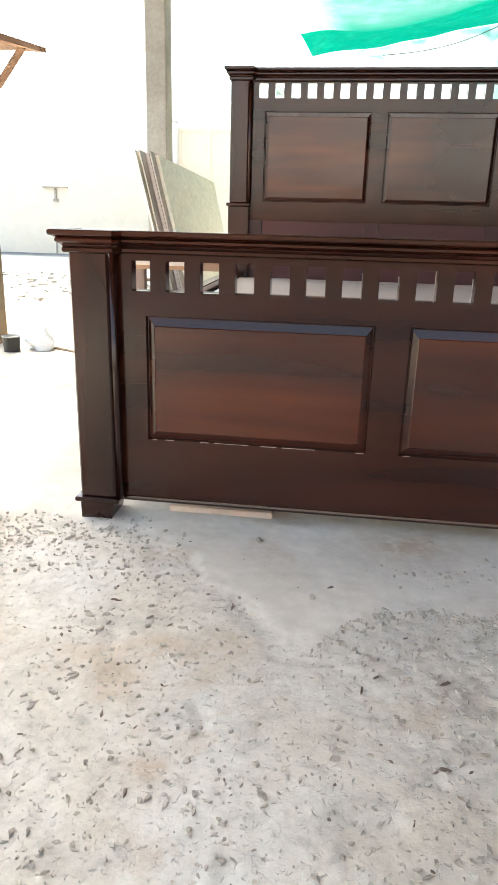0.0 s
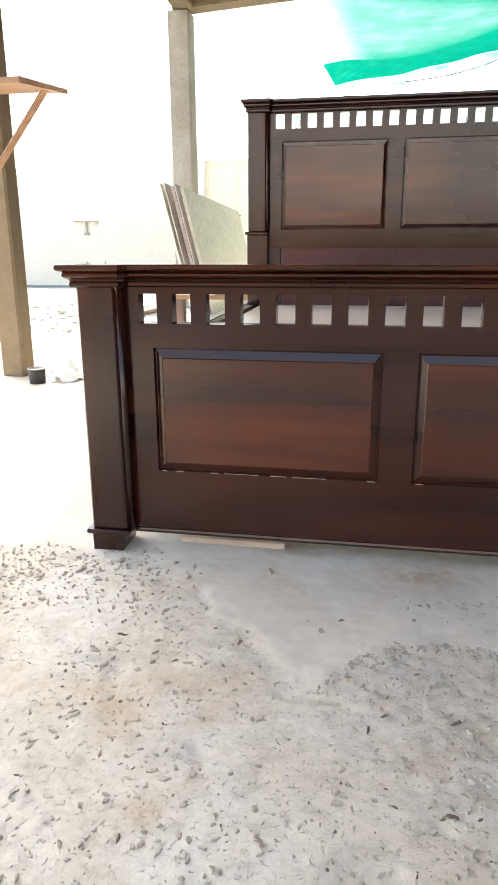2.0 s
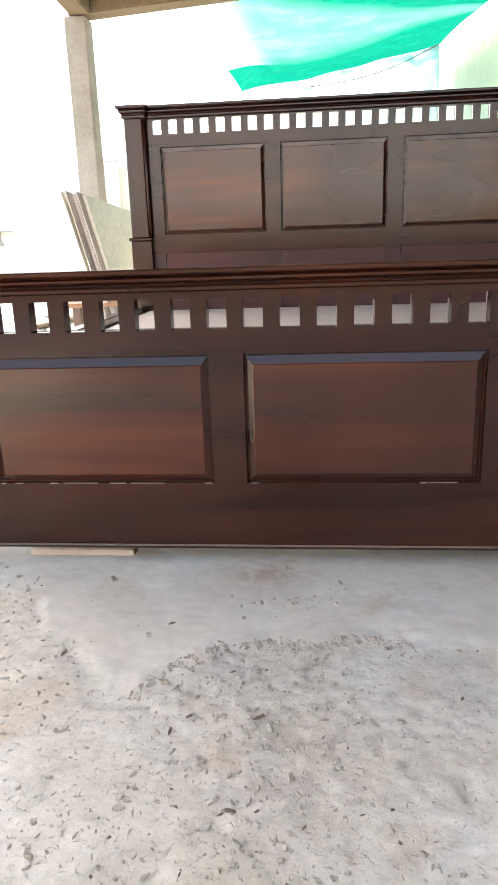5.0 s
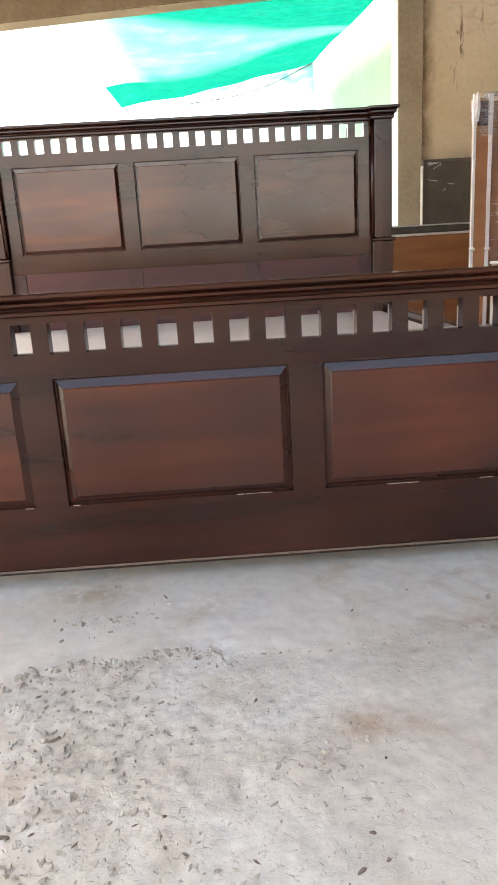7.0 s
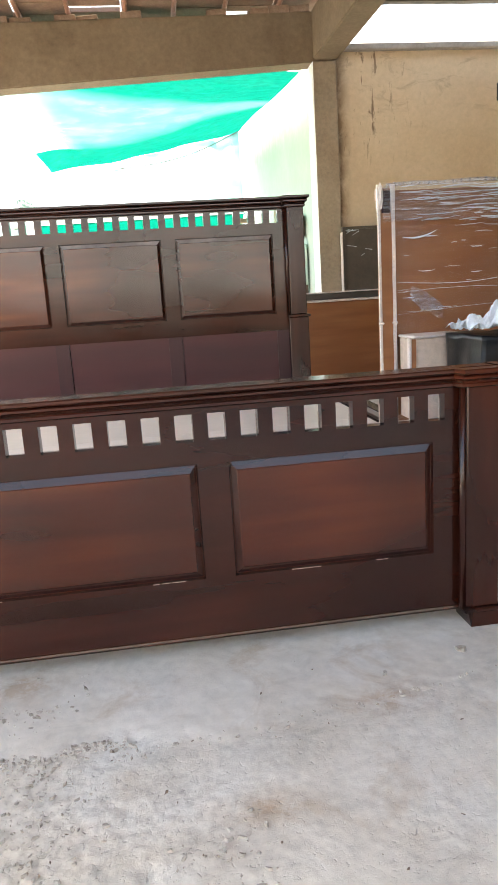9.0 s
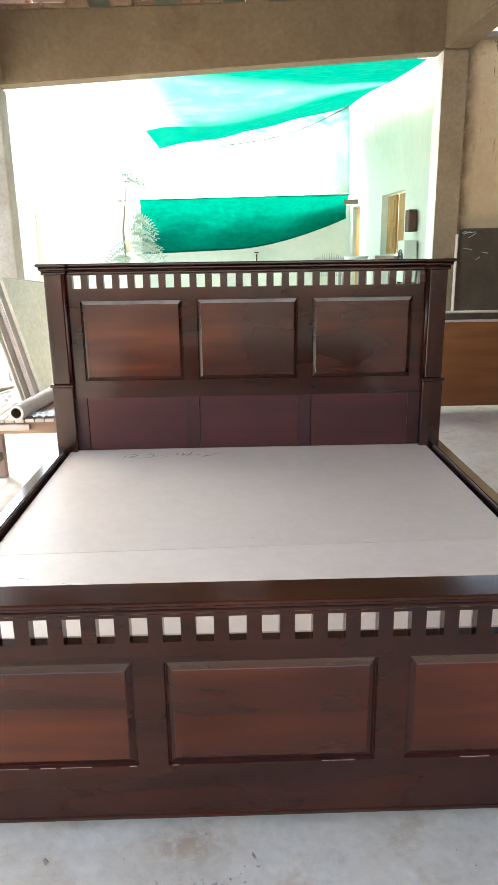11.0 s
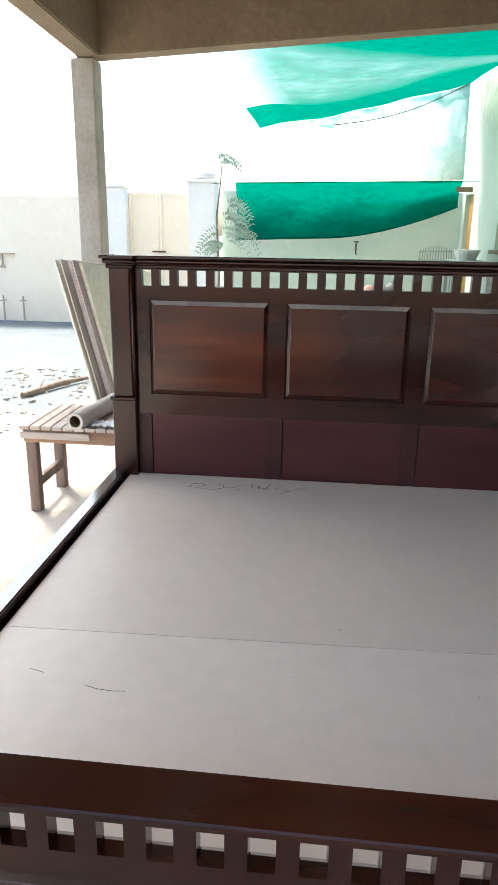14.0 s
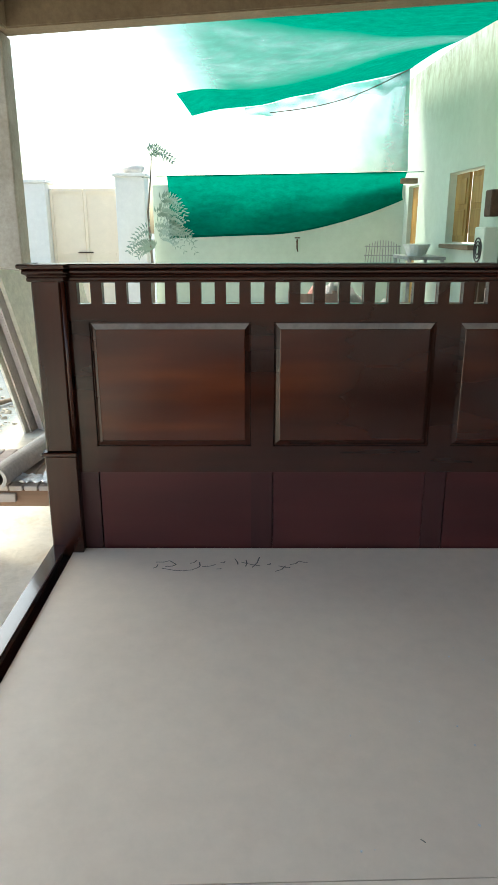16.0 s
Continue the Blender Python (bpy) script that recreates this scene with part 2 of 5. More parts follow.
def house_material():
    """Pale green-white paint, with grime and mossy streaks creeping down from the top."""
    m, nt, p = nodes_of("pale_paint")
    v = coords(nt)
    n1, n2 = noise_tex(nt, v, 0.7, 5, 0.65, 0.3), noise_tex(nt, v, 10, 5, 0.7)
    col = ramp(nt, n1, [(0.3, (0.47, 0.56, 0.48)), (0.52, (0.53, 0.61, 0.535)), (0.75, (0.57, 0.635, 0.57))])
    col = mixed(nt, 1.0, col, ramp(nt, n2, [(0.25, 0.94), (0.7, 1.04)]), "MULTIPLY")
    xyz, r = nt.nodes.new("ShaderNodeSeparateXYZ"), nt.nodes.new("ShaderNodeMapRange")
    nt.links.new(v, xyz.inputs[0])
    r.inputs["From Min"].default_value, r.inputs["From Max"].default_value = 2.75, 3.5
    nt.links.new(xyz.outputs[2], r.inputs["Value"])
    streak = ramp(nt, noise_tex(nt, coords(nt, (3, 3, 1.2)), 2.4, 8, 0.75, 0.6), [(0.4, 0.0), (0.6, 0.8)])
    col = mixed(nt, mixed(nt, 1.0, streak, r.outputs[0], "MULTIPLY"), col, (0.25, 0.25, 0.17))
    spots = ramp(nt, noise_tex(nt, v, 5.5, 3, 0.6, 0.2), [(0.74, 0.0), (0.77, 0.7)])
    col = mixed(nt, spots, col, (0.2, 0.2, 0.17))
    nt.links.new(col, p.inputs["Base Color"])
    p.inputs["Roughness"].default_value = 0.8
    bumped(nt, p, n2, 0.08, 0.004)
    return m


M_WHITE = house_material()
M_BOUND = speckled("boundary_wall", (0.9, 0.77, 0.6), (0.93, 0.81, 0.65), (0.95, 0.84, 0.7), 0.5, 0.85, 0.05, 0.004, 0.0, 0.25)
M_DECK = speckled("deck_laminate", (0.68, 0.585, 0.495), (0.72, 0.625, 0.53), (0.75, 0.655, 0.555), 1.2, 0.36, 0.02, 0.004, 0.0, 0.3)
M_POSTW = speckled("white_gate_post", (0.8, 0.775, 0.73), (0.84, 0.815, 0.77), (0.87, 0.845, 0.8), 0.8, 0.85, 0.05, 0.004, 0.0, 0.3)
# Lighter copy of the laminate: the front sheet's brighter gloss is in the colour.
M_DECK_LIT = speckled("deck_laminate_lit", (0.73, 0.635, 0.54), (0.77, 0.675, 0.58), (0.8, 0.705, 0.605), 1.2, 0.36, 0.02, 0.004, 0.0, 0.3)
M_SHEET = speckled("board_sheet", (0.74, 0.72, 0.63), (0.79, 0.77, 0.68), (0.82, 0.8, 0.72), 1.5, 0.6, 0.05)
M_MAUVE = speckled("mauve_board", (0.4, 0.345, 0.335), (0.49, 0.43, 0.42), (0.58, 0.52, 0.51), 1.5, 0.6, 0.05)
M_DARKBOX = speckled("dark_board", (0.055, 0.042, 0.03), (0.08, 0.062, 0.044), (0.11, 0.088, 0.064), 3, 0.6, 0.1)


# ---------------------------------------------------------------- mesh helpers
def mesh_of(name, bm, mat, smooth=False):
    me = bpy.data.meshes.new(name)
    bm.normal_update()
    bm.to_mesh(me)
    bm.free()
    if mat:
        me.materials.append(mat)
    if smooth:
        me.polygons.foreach_set("use_smooth", [True] * len(me.polygons))
    return me


def part(name, bm, mat, parent=None, label="", smooth=False):
    ob = new(name, mesh_of(name, bm, mat, smooth))
    if parent:
        ob.parent = parent
    if label:
        ob["label"] = label
    return ob


def empty(name, label="", category="", group="", kind=""):
    return tagged(new(name), label, category, group, kind)


def box(bm, x0, x1, y0, y1, z0, z1, bevel=0.0, seg=1):
    vs = [bm.verts.new((x, y, z)) for x in (x0, x1) for y in (y0, y1) for z in (z0, z1)]
    fs = [bm.faces.new([vs[k] for k in q]) for q in ((0, 1, 3, 2), (4, 6, 7, 5), (0, 4, 5, 1), (2, 3, 7, 6), (0, 2, 6, 4), (1, 5, 7, 3))]
    if bevel:
        es = list({e for f in fs for e in f.edges})
        bmesh.ops.bevel(bm, geom=es, offset=bevel, segments=seg, affect="EDGES", profile=0.5)
    return bm


def boxes(*rows, bevel=0.0):
    bm = bmesh.new()
    for r in rows:
        box(bm, *r, bevel=bevel)
    return bm


def sweep(bm, profile, path):
    """A profile of (out, z) carried along a level path of (x, y, nx, ny)."""
    rings = [[bm.verts.new((x + nx * o, y + ny * o, z)) for o, z in profile] for x, y, nx, ny in path]
    n = len(profile)
    for a, b in zip(rings, rings[1:]):
        for k in range(n):
            bm.faces.new((a[k], a[(k + 1) % n], b[(k + 1) % n], b[k]))
    bm.faces.new(rings[0])
    bm.faces.new(rings[-1][::-1])
    bmesh.ops.recalc_face_normals(bm, faces=bm.faces)
    return bm


def tube(bm, a, b, r0, r1=None, n=10, cap=True):
    a, b, r1 = Vector(a), Vector(b), r0 if r1 is None else r1
    q = (b - a).to_track_quat("Z", "Y")
    ra = [bm.verts.new(a + q @ Vector((r0 * math.cos(t), r0 * math.sin(t), 0))) for t in (2 * math.pi * k / n for k in range(n))]
    rb = [bm.verts.new(b + q @ Vector((r1 * math.cos(t), r1 * math.sin(t), 0))) for t in (2 * math.pi * k / n for k in range(n))]
    for k in range(n):
        bm.faces.new((ra[k], ra[(k + 1) % n], rb[(k + 1) % n], rb[k]))
    if cap:
        bm.faces.new(ra[::-1])
        bm.faces.new(rb)
    return bm


# ---------------------------------------------------------------- the ground
def lines(lo, hi, fine, far):
    """Grid lines: even between lo and hi, then ever wider out to far."""
    mid = list(np.arange(lo, hi, fine))
    out, step, v = [], fine, hi
    while v < far:
        out.append(v)
        step *= 1.35
        v += step
    down, step, v = [], fine * 1.35, lo - fine
    while v > -far:
        down.append(v)
        step *= 1.35
        v -= step
    return np.array(down[::-1] + mid + out + [far * 1.2])


RUST = ((-0.22, -0.04, 0.11, 0.6), (0.62, -0.28, 0.09, 0.6), (-0.66, -0.52, 0.05, 0.8), (-0.74, -0.17, 0.07, 0.5), (-0.72, -0.6, 0.06, 0.4), (-0.62, -0.78, 0.04, 0.6), (0.3, -0.55, 0.08, 0.5), (-0.45, -0.66, 0.06, 0.3))
EDGE_X = (-2.0, -1.3, -1.1, -0.9, -0.72, -0.55, -0.41, -0.36, -0.28, 0.0, 0.15, 0.4, 0.6, 1.0, 1.6)
EDGE_Y = (-0.02, -0.03, -0.02, -0.09, -0.16, -0.34, -0.46, -0.37, -0.315, -0.3, -0.32, -0.3, -0.25, -0.19, -0.15)


def layer_edge(x):
    """Where the smooth screed beside the bed breaks off."""
    return float(np.interp(x, EDGE_X, EDGE_Y)) + 0.03 * noise.noise(Vector((x * 9, 1.7, 0))) + 0.014 * noise.noise(Vector((x * 31, 4.2, 0)))


def smooth_layer(x, y):
    """1 on the smooth screed, 0 on the worn, gritty concrete; its border frays into patches."""
    p = Vector((x, y, 0))
    wide = 0.035 + 0.05 * max(0.0, noise.noise(p * 2.1 + Vector((3, 0, 0))) + 0.3)
    t = 0.5 + (y - layer_edge(x) + 0.1 * noise.noise(p * 7.0) * (1.0 if x < -0.45 or x > 0.2 else 0.35) + 0.03 * noise.noise(p * 21.0)) / wide
    kept = min(0.78, max(0.0, 1.5 * x + 0.1)) * min(1.0, max(0.3, 0.85 + 0.9 * noise.noise(p * 4.5)))
    return min(1.0, max(kept, t))


def flake(p, size, lo, hi):
    """Steps up from 0 to 1 where a noise passes lo to hi: the outline of a crust."""
    t = min(1.0, max(0.0, (noise.noise(p * size) - lo) / (hi - lo)))
    return t * t * (3 - 2 * t)


def ground_height(x, y):
    p = Vector((x, y, 0))
    h = 0.003 * noise.noise(p * 2.3)
    s = smooth_layer(x, y)
    bend = Vector((0.03 * noise.noise(p * 9.0), 0.03 * noise.noise(p * 9.0 + Vector((5, 5, 0))), 0))
    worn = max(0.12, min(1.0, 0.6 - 0.45 * max(0.0, x) + 1.5 * noise.noise(p * 2.6 + Vector((0, 9, 0)))))
    crust = 0.0012 * flake(p + bend * 0.5 + Vector((4, 4, 0)), 42.0, 0.05, 0.16) + 0.0016 * flake(p + Vector((1, 4, 0)), 70.0, 0.1, 0.25)
    rough = worn * (crust + 0.0006 * noise.noise(p * 15.0) + 0.0012 * noise.noise(p * 62.0)) + 0.001 * noise.noise(p * 6.0)
    pits = -0.014 * max(0.0, noise.noise(p * 15.0 + Vector((7, 3, 0))) - 0.35)
    return h + s * (0.006 + 0.001 * noise.noise(p * 14) + 0.0008 * noise.noise(p * 40)) + (1 - s) * (rough + pits)


def build_ground():
    xs, ys = lines(-1.6, 1.4, 0.0065, 300.0), lines(-1.35, 0.05, 0.0065, 300.0)
    near = [[abs(x) < 6 and -6 < y < 8 for x in xs] for y in ys]
    verts = [(x, y, ground_height(x, y) if near[j][i] else 0.0) for j, y in enumerate(ys) for i, x in enumerate(xs)]
    w = len(xs)
    faces = [(j * w + i, j * w + i + 1, (j + 1) * w + i + 1, (j + 1) * w + i) for j in range(len(ys) - 1) for i in range(w - 1)]
    me = bpy.data.meshes.new("ground")
    me.from_pydata(verts, [], faces)
    me.materials.append(M_FLOOR)
    lay = me.attributes.new("screed", "FLOAT", "POINT")
    lay.data.foreach_set("value", [smooth_layer(v[0], v[1]) for v in verts])
    lay = me.attributes.new("rust", "FLOAT", "POINT")
    lay.data.foreach_set("value", [min(0.8, sum(a * math.exp(-((v[0] - x) / r) ** 2 - ((v[1] - y) / (r * 0.6)) ** 2) for x, y, r, a in RUST)) if abs(v[0]) < 2 and -2 < v[1] < 1 else 0.0 for v in verts])
    me.polygons.foreach_set("use_smooth", [True] * len(me.polygons))
    return tagged(new("ground", me), "worn grey concrete floor with chipped, dusty patches", "floor", kind="structure")


build_ground()


# ---------------------------------------------------------------- building
def structure(name, bm, mat, label, category):
    return tagged(part(name, bm, mat), label, category, kind="structure")


def beam(name, a, b, w, label):
    """A beam whose two ends are (x, y, bottom, top), w wide to the left of its run."""
    bm = bmesh.new()
    ax, ay, a0, a1 = a
    bx, by, b0, b1 = b
    d = Vector((bx - ax, by - ay)).normalized()
    n = Vector((-d.y, d.x)) * w
    lo = [bm.verts.new(v) for v in ((ax, ay, a0), (bx, by, b0), (bx + n.x, by + n.y, b0), (ax + n.x, ay + n.y, a0))]
    hi = [bm.verts.new(v) for v in ((ax, ay, a1), (bx, by, b1), (bx + n.x, by + n.y, b1), (ax + n.x, ay + n.y, a1))]
    bm.faces.new(lo[::-1])
    bm.faces.new(hi)
    for k in range(4):
        bm.faces.new((lo[k], lo[(k + 1) % 4], hi[(k + 1) % 4], hi[k]))
    bmesh.ops.bevel(bm, geom=list(bm.edges), offset=0.012, segments=2, affect="EDGES")
    return structure(name, bm, M_CONC, label, "beam")


structure("column_1", boxes((-2.66, -2.43, 6.4, 6.65, -0.05, 3.07), bevel=0.012), M_COLUMN, "grey unplastered concrete column holding the shed roof", "column")
structure("column_2", boxes((2.17, 2.45, 6.5, 6.78, -0.05, 3.4), bevel=0.012), M_COLUMN2, "stained concrete column beside the plastered wall", "column")
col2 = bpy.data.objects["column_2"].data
col2.materials.append(M_LIT_WHITE)
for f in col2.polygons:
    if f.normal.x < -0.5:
        f.material_index = 1          # white on the yard side stands in for the sunlight on it
structure("column_3", boxes((-2.411, -2.277, 2.03, 2.165, -0.05, 3.07), bevel=0.012), M_CONC, "rough concrete column with a wooden shelf bracket", "column")
beam("beam_1", (-2.61, 6.4, 3.072, 3.75), (2.45, 6.5, 3.402, 3.9), 0.25, "heavy weathered concrete beam across the open side")
beam("beam_2", (-2.02, -3.0, 3.072, 3.75), (-2.37, 6.39, 3.072, 3.75), 0.22, "weathered concrete beam along the open side")
beam("beam_3", (2.72, -3.0, 3.402, 3.9), (2.46, 6.49, 3.402, 3.9), 0.28, "weathered concrete beam along the shed")
structure("wall_east", boxes((2.452, 7.5, 6.56, 6.78, 0, 3.5)), M_PLASTER, "stained beige plastered wall with peeling paint", "wall")
structure("trim", boxes((2.46, 7.5, 6.5, 6.8, 3.501, 3.575), bevel=0.012), M_COLUMN, "rough grey concrete coping on the plastered wall", "coping")


# ---------------------------------------------------------------- the bed
HALF, PITCH, HOLE = 0.905, 0.077, 0.042
PANELS = ((-0.838, -0.329), (-0.255, 0.255), (0.329, 0.838))


def rail_with_holes(bm, y0, y1, z0, za, zb, z1):
    """A rail from z0 to z1 with 23 square holes between za and zb."""
    box(bm, -HALF, HALF, y0, y1, z0, za)
    box(bm, -HALF, HALF, y0, y1, zb, z1)
    edges = [-HALF] + [c + s * HOLE / 2 for c in (PITCH * (k - 11) for k in range(23)) for s in (-1, 1)] + [HALF]
    for a, b in zip(edges[::2], edges[1::2]):
        box(bm, a, b, y0, y1, za, zb)


def raised_panel(x0, x1, z0, z1, y, lip=0.003, depth=0.0085, bevel=0.02, field=0.001, lit_bevel=False):
    """A raised panel in its opening: a chamfered lip, a groove and a bevelled field."""
    bm = bmesh.new()
    steps = [(0, 0, 0), (lip, 0, depth), (lip + 0.0015, 0, depth), (lip + 0.0015, 1, field + 0.0015), (lip + 0.0035, 1, field)]
    rings = []
    for d, k, e in steps:
        side, top, low = d + k * 0.7 * bevel, d + k * 0.9 * bevel, d + k * 0.7 * bevel
        rings.append([bm.verts.new(v) for v in ((x0 + side, y + e, z0 + low), (x1 - side, y + e, z0 + low), (x1 - side, y + e, z1 - top), (x0 + side, y + e, z1 - top))])
    for a, b in zip(rings, rings[1:]):
        for k in range(4):
            bm.faces.new((a[k], a[(k + 1) % 4], b[(k + 1) % 4], b[k]))
    bm.faces.new(rings[-1])
    back = [bm.verts.new(v) for v in ((x0, y + 0.024, z0), (x1, y + 0.024, z0), (x1, y + 0.024, z1), (x0, y + 0.024, z1))]
    bm.faces.new(back[::-1])
    for k in range(4):
        bm.faces.new((rings[0][(k + 1) % 4], rings[0][k], back[k], back[(k + 1) % 4]))
    bmesh.ops.recalc_face_normals(bm, faces=bm.faces)
    bm.faces.ensure_lookup_table()
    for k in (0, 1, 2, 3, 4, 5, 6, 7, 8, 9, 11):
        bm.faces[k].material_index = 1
    # Slot 2 paints the reflected brightness onto the top bevel.
    bm.faces[10].material_index = 2 if lit_bevel else 1
    return bm


def cornice(y0, y1, z0, z1):
    """The moulded cap: stepped profile all along, breaking forward over the two posts."""
    h = z1 - z0
    prof = [(0.0, z0), (0.012, z0), (0.016, z0 + 0.07 * h), (0.016, z0 + 0.2 * h), (0.013, z0 + 0.25 * h), (0.018, z0 + 0.36 * h), (0.027, z0 + 0.44 * h), (0.031, z0 + 0.5 * h),
            (0.031, z0 + 0.6 * h), (0.028, z0 + 0.65 * h), (0.036, z0 + 0.72 * h), (0.043, z0 + 0.76 * h), (0.046, z0 + 0.82 * h), (0.046, z0 + 0.94 * h), (0.043, z1), (0.0, z1)]
    bm = bmesh.new()
    xo, xi, f = HALF + 0.092, HALF - 0.004, 0.03
    path = [(-xo, y1, -0.62, 0), (-xo, y0 - f, -0.62, -1), (-xi, y0 - f, 0.35, -1), (-xi + 0.012, y0, 0.35, -1), (xi - 0.012, y0, -0.35, -1), (xi, y0 - f, -0.35, -1), (xo, y0 - f, 0.62, -1), (xo, y1, 0.62, 0)]
    sweep(bm, prof, path)
    box(bm, -xo + 0.001, xo - 0.001, y0 - 0.001, y1, z0 + 0.001, z1 - 0.0015)
    return bm


def post(x, side, y0, y1, z0, z1):
    """A square post with a bead on its inner corner; the outer side faces side."""
    bm = bmesh.new()
    xo, xi = x + side * 0.095, x + side * 0.008
    box(bm, min(xo, xi), max(xo, xi), y0, y1, z0, z1, 0.004)
    return bm


def bead(x, y0, z0, z1, r):
    return tube(bmesh.new(), (x, y0 + 0.011, z0), (x, y0 + 0.011, z1), r, n=14)


def beads(parent, side, y0, z0, z1):
    """The half-round strip along a post's inner corner."""
    for dx, r in ((0.001, 0.0095),):
        part("bead", bead(side * (HALF + dx), y0, z0, z1, r), M_BED_Z, parent, smooth=True)


def footing(x, side, y0, y1, z1):
    """The tapered foot and the small moulding over it."""
    bm = bmesh.new()
    xo, xi = x + side * 0.108, x - side * 0.002
    box(bm, min(xo, xi), max(xo, xi), y0 - 0.012, y1, z1, z1 + 0.012, 0.003)
    a, b = sorted((x + side * 0.097, x + side * 0.012))
    c, d = sorted((x + side * 0.097, x + side * 0.024))
    lo = [bm.verts.new(v) for v in ((c, y0 + 0.002, -0.004), (d, y0 + 0.002, -0.004), (d, y1, -0.004), (c, y1, -0.004))]
    hi = [bm.verts.new(v) for v in ((a, y0, z1), (b, y0, z1), (b, y1, z1), (a, y1, z1))]
    bm.faces.new(lo[::-1])
    for k in range(4):
        bm.faces.new((lo[k], lo[(k + 1) % 4], hi[(k + 1) % 4], hi[k]))
    return bm


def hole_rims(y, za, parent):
    """Pale strips on the lower and side arrises at the back of the holes, for the sky glinting there."""
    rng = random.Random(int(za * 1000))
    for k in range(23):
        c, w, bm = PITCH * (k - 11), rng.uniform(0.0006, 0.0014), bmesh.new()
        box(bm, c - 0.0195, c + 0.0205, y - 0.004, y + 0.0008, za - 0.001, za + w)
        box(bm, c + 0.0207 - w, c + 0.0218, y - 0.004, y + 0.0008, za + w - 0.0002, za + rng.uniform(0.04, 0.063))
        part("hole_rim", bm, M_WORN_GLINT, parent, "pale strip standing in for a glint on the hole's edge")


def worn_lip(a, b, z, y, seed, parent):
    """Rubbed pale dashes along a panel's lower lip."""
    rng, x = random.Random(seed), a + 0.01
    while x < b - 0.02:
        n = rng.uniform(0.01, 0.08)
        if rng.random() < 0.6:
            bm, h = bmesh.new(), rng.uniform(0.0004, 0.0012)
            box(bm, x, min(x + n, b - 0.004), y - 0.0005, y + 0.003, z - h, z + 0.0003)
            part("worn_lip", bm, M_WORN_GLINT, parent, "rubbed pale lower lip")
        x += n + rng.uniform(0.002, 0.03)


def build_bed():
    bed = empty("bed", "dark mahogany king-size bed with pierced head and foot boards, no mattress", "bed")
    # footboard
    bm = bmesh.new()
    y0, y1 = 0.0, 0.034
    rail_with_holes(bm, y0, y1, 0.498, 0.552, 0.617, 0.64)
    box(bm, -HALF, HALF, y0, y1, 0.056, 0.208)
    for a, b in ((-HALF, -0.838), (-0.329, -0.255), (0.255, 0.329), (0.838, HALF)):
        box(bm, a, b, y0, y1, 0.208, 0.498)
    foot = part("footboard", bm, M_BED_X, bed)
    for a, b in PANELS:
        part("panel", raised_panel(a, b, 0.208, 0.498, y0), M_BED_P, foot).data.materials.append(M_BED_X)
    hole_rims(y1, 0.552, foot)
    for k, (a, b) in enumerate(PANELS):
        worn_lip(a, b, 0.208, y0, 31 + k, foot)
    part("cornice", cornice(y0, 0.052, 0.632, 0.68), M_BED_X, foot)
    bm = bmesh.new()
    tube(bm, (-HALF, 0.004, 0.054), (HALF, 0.004, 0.054), 0.008, n=10)
    part("bead_moulding", bm, M_BED_X, foot)
    for side in (-1, 1):
        part("post", post(side * HALF, side, -0.03, 0.06, 0.06, 0.634), M_BED_Z, foot)
        beads(foot, side, -0.03, 0.06, 0.634)
        part("foot", footing(side * HALF, side, -0.03, 0.06, 0.05), M_BED_Z, foot)
    # headboard
    bm = bmesh.new()
    y0, y1 = 2.09, 2.124
    rail_with_holes(bm, y0, y1, 1.193, 1.25, 1.315, 1.33)
    box(bm, -HALF, HALF, y0, y1, 0.695, 0.785)
    for a, b in ((-HALF, -0.838), (-0.329, -0.255), (0.255, 0.329), (0.838, HALF)):
        box(bm, a, b, y0, y1, 0.785, 1.193)
    box(bm, -HALF, HALF, y0, y1, 0.1, 0.38)
    head = part("headboard", bm, M_BED_X, bed)
    for a, b in PANELS:
        me = part("panel", raised_panel(a, b, 0.785, 1.193, y0, lit_bevel=True), M_BED_P, head).data
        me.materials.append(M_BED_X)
        me.materials.append(M_BEVEL_SHEEN)
        part("lower_panel", boxes((a, b, y0 + 0.009, y0 + 0.024, 0.38, 0.695)), M_BED_L, head, "plain dull recessed panel, tinted plum for the deck's reflection")
    for a, b in ((-HALF, -0.838), (-0.329, -0.255), (0.255, 0.329), (0.838, HALF)):
        part("lower_stile", boxes((a, b - 0.004, y0 + 0.004, y0 + 0.028, 0.38, 0.695)), M_BED_S, head, "dull plum-brown stile, tinted for the deck's reflection")
    part("backing", boxes((-HALF, HALF, y0 + 0.0285, y0 + 0.034, 0.38, 0.695)), M_BED_S, head)
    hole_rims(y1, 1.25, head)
    part("cornice", cornice(y0, 2.142, 1.32, 1.373), M_BED_X, head)
    for side in (-1, 1):
        part("post", post(side * HALF, side, 2.06, 2.15, 0.775, 1.322), M_BED_Z, head)
        beads(head, side, 2.06, 0.775, 1.322)
        x = side * HALF
        a, b = sorted((x + side * 0.1, x - side * 0.004))
        part("lower_post", boxes((a, b, 2.054, 2.15, -0.004, 0.76), bevel=0.003), M_BED_Z, head)
        a, b = sorted((x + side * 0.11, x - side * 0.008))
        part("collar", boxes((a, b, 2.046, 2.152, 0.76, 0.775), bevel=0.004), M_BED_Z, head)
    # rails and deck
    for side in (-1, 1):
        a, b = sorted((side * 0.956, side * 1.006))
        part("side_rail", boxes((a, b, 0.06, 2.054, 0.19, 0.446), bevel=0.003), M_BED_Y, bed)
        a, b = sorted((side * 0.94, side * 0.9555))
        part("ledger", boxes((a, b, 0.06, 2.05, 0.33, 0.405), bevel=0.002), M_BED_X, bed)
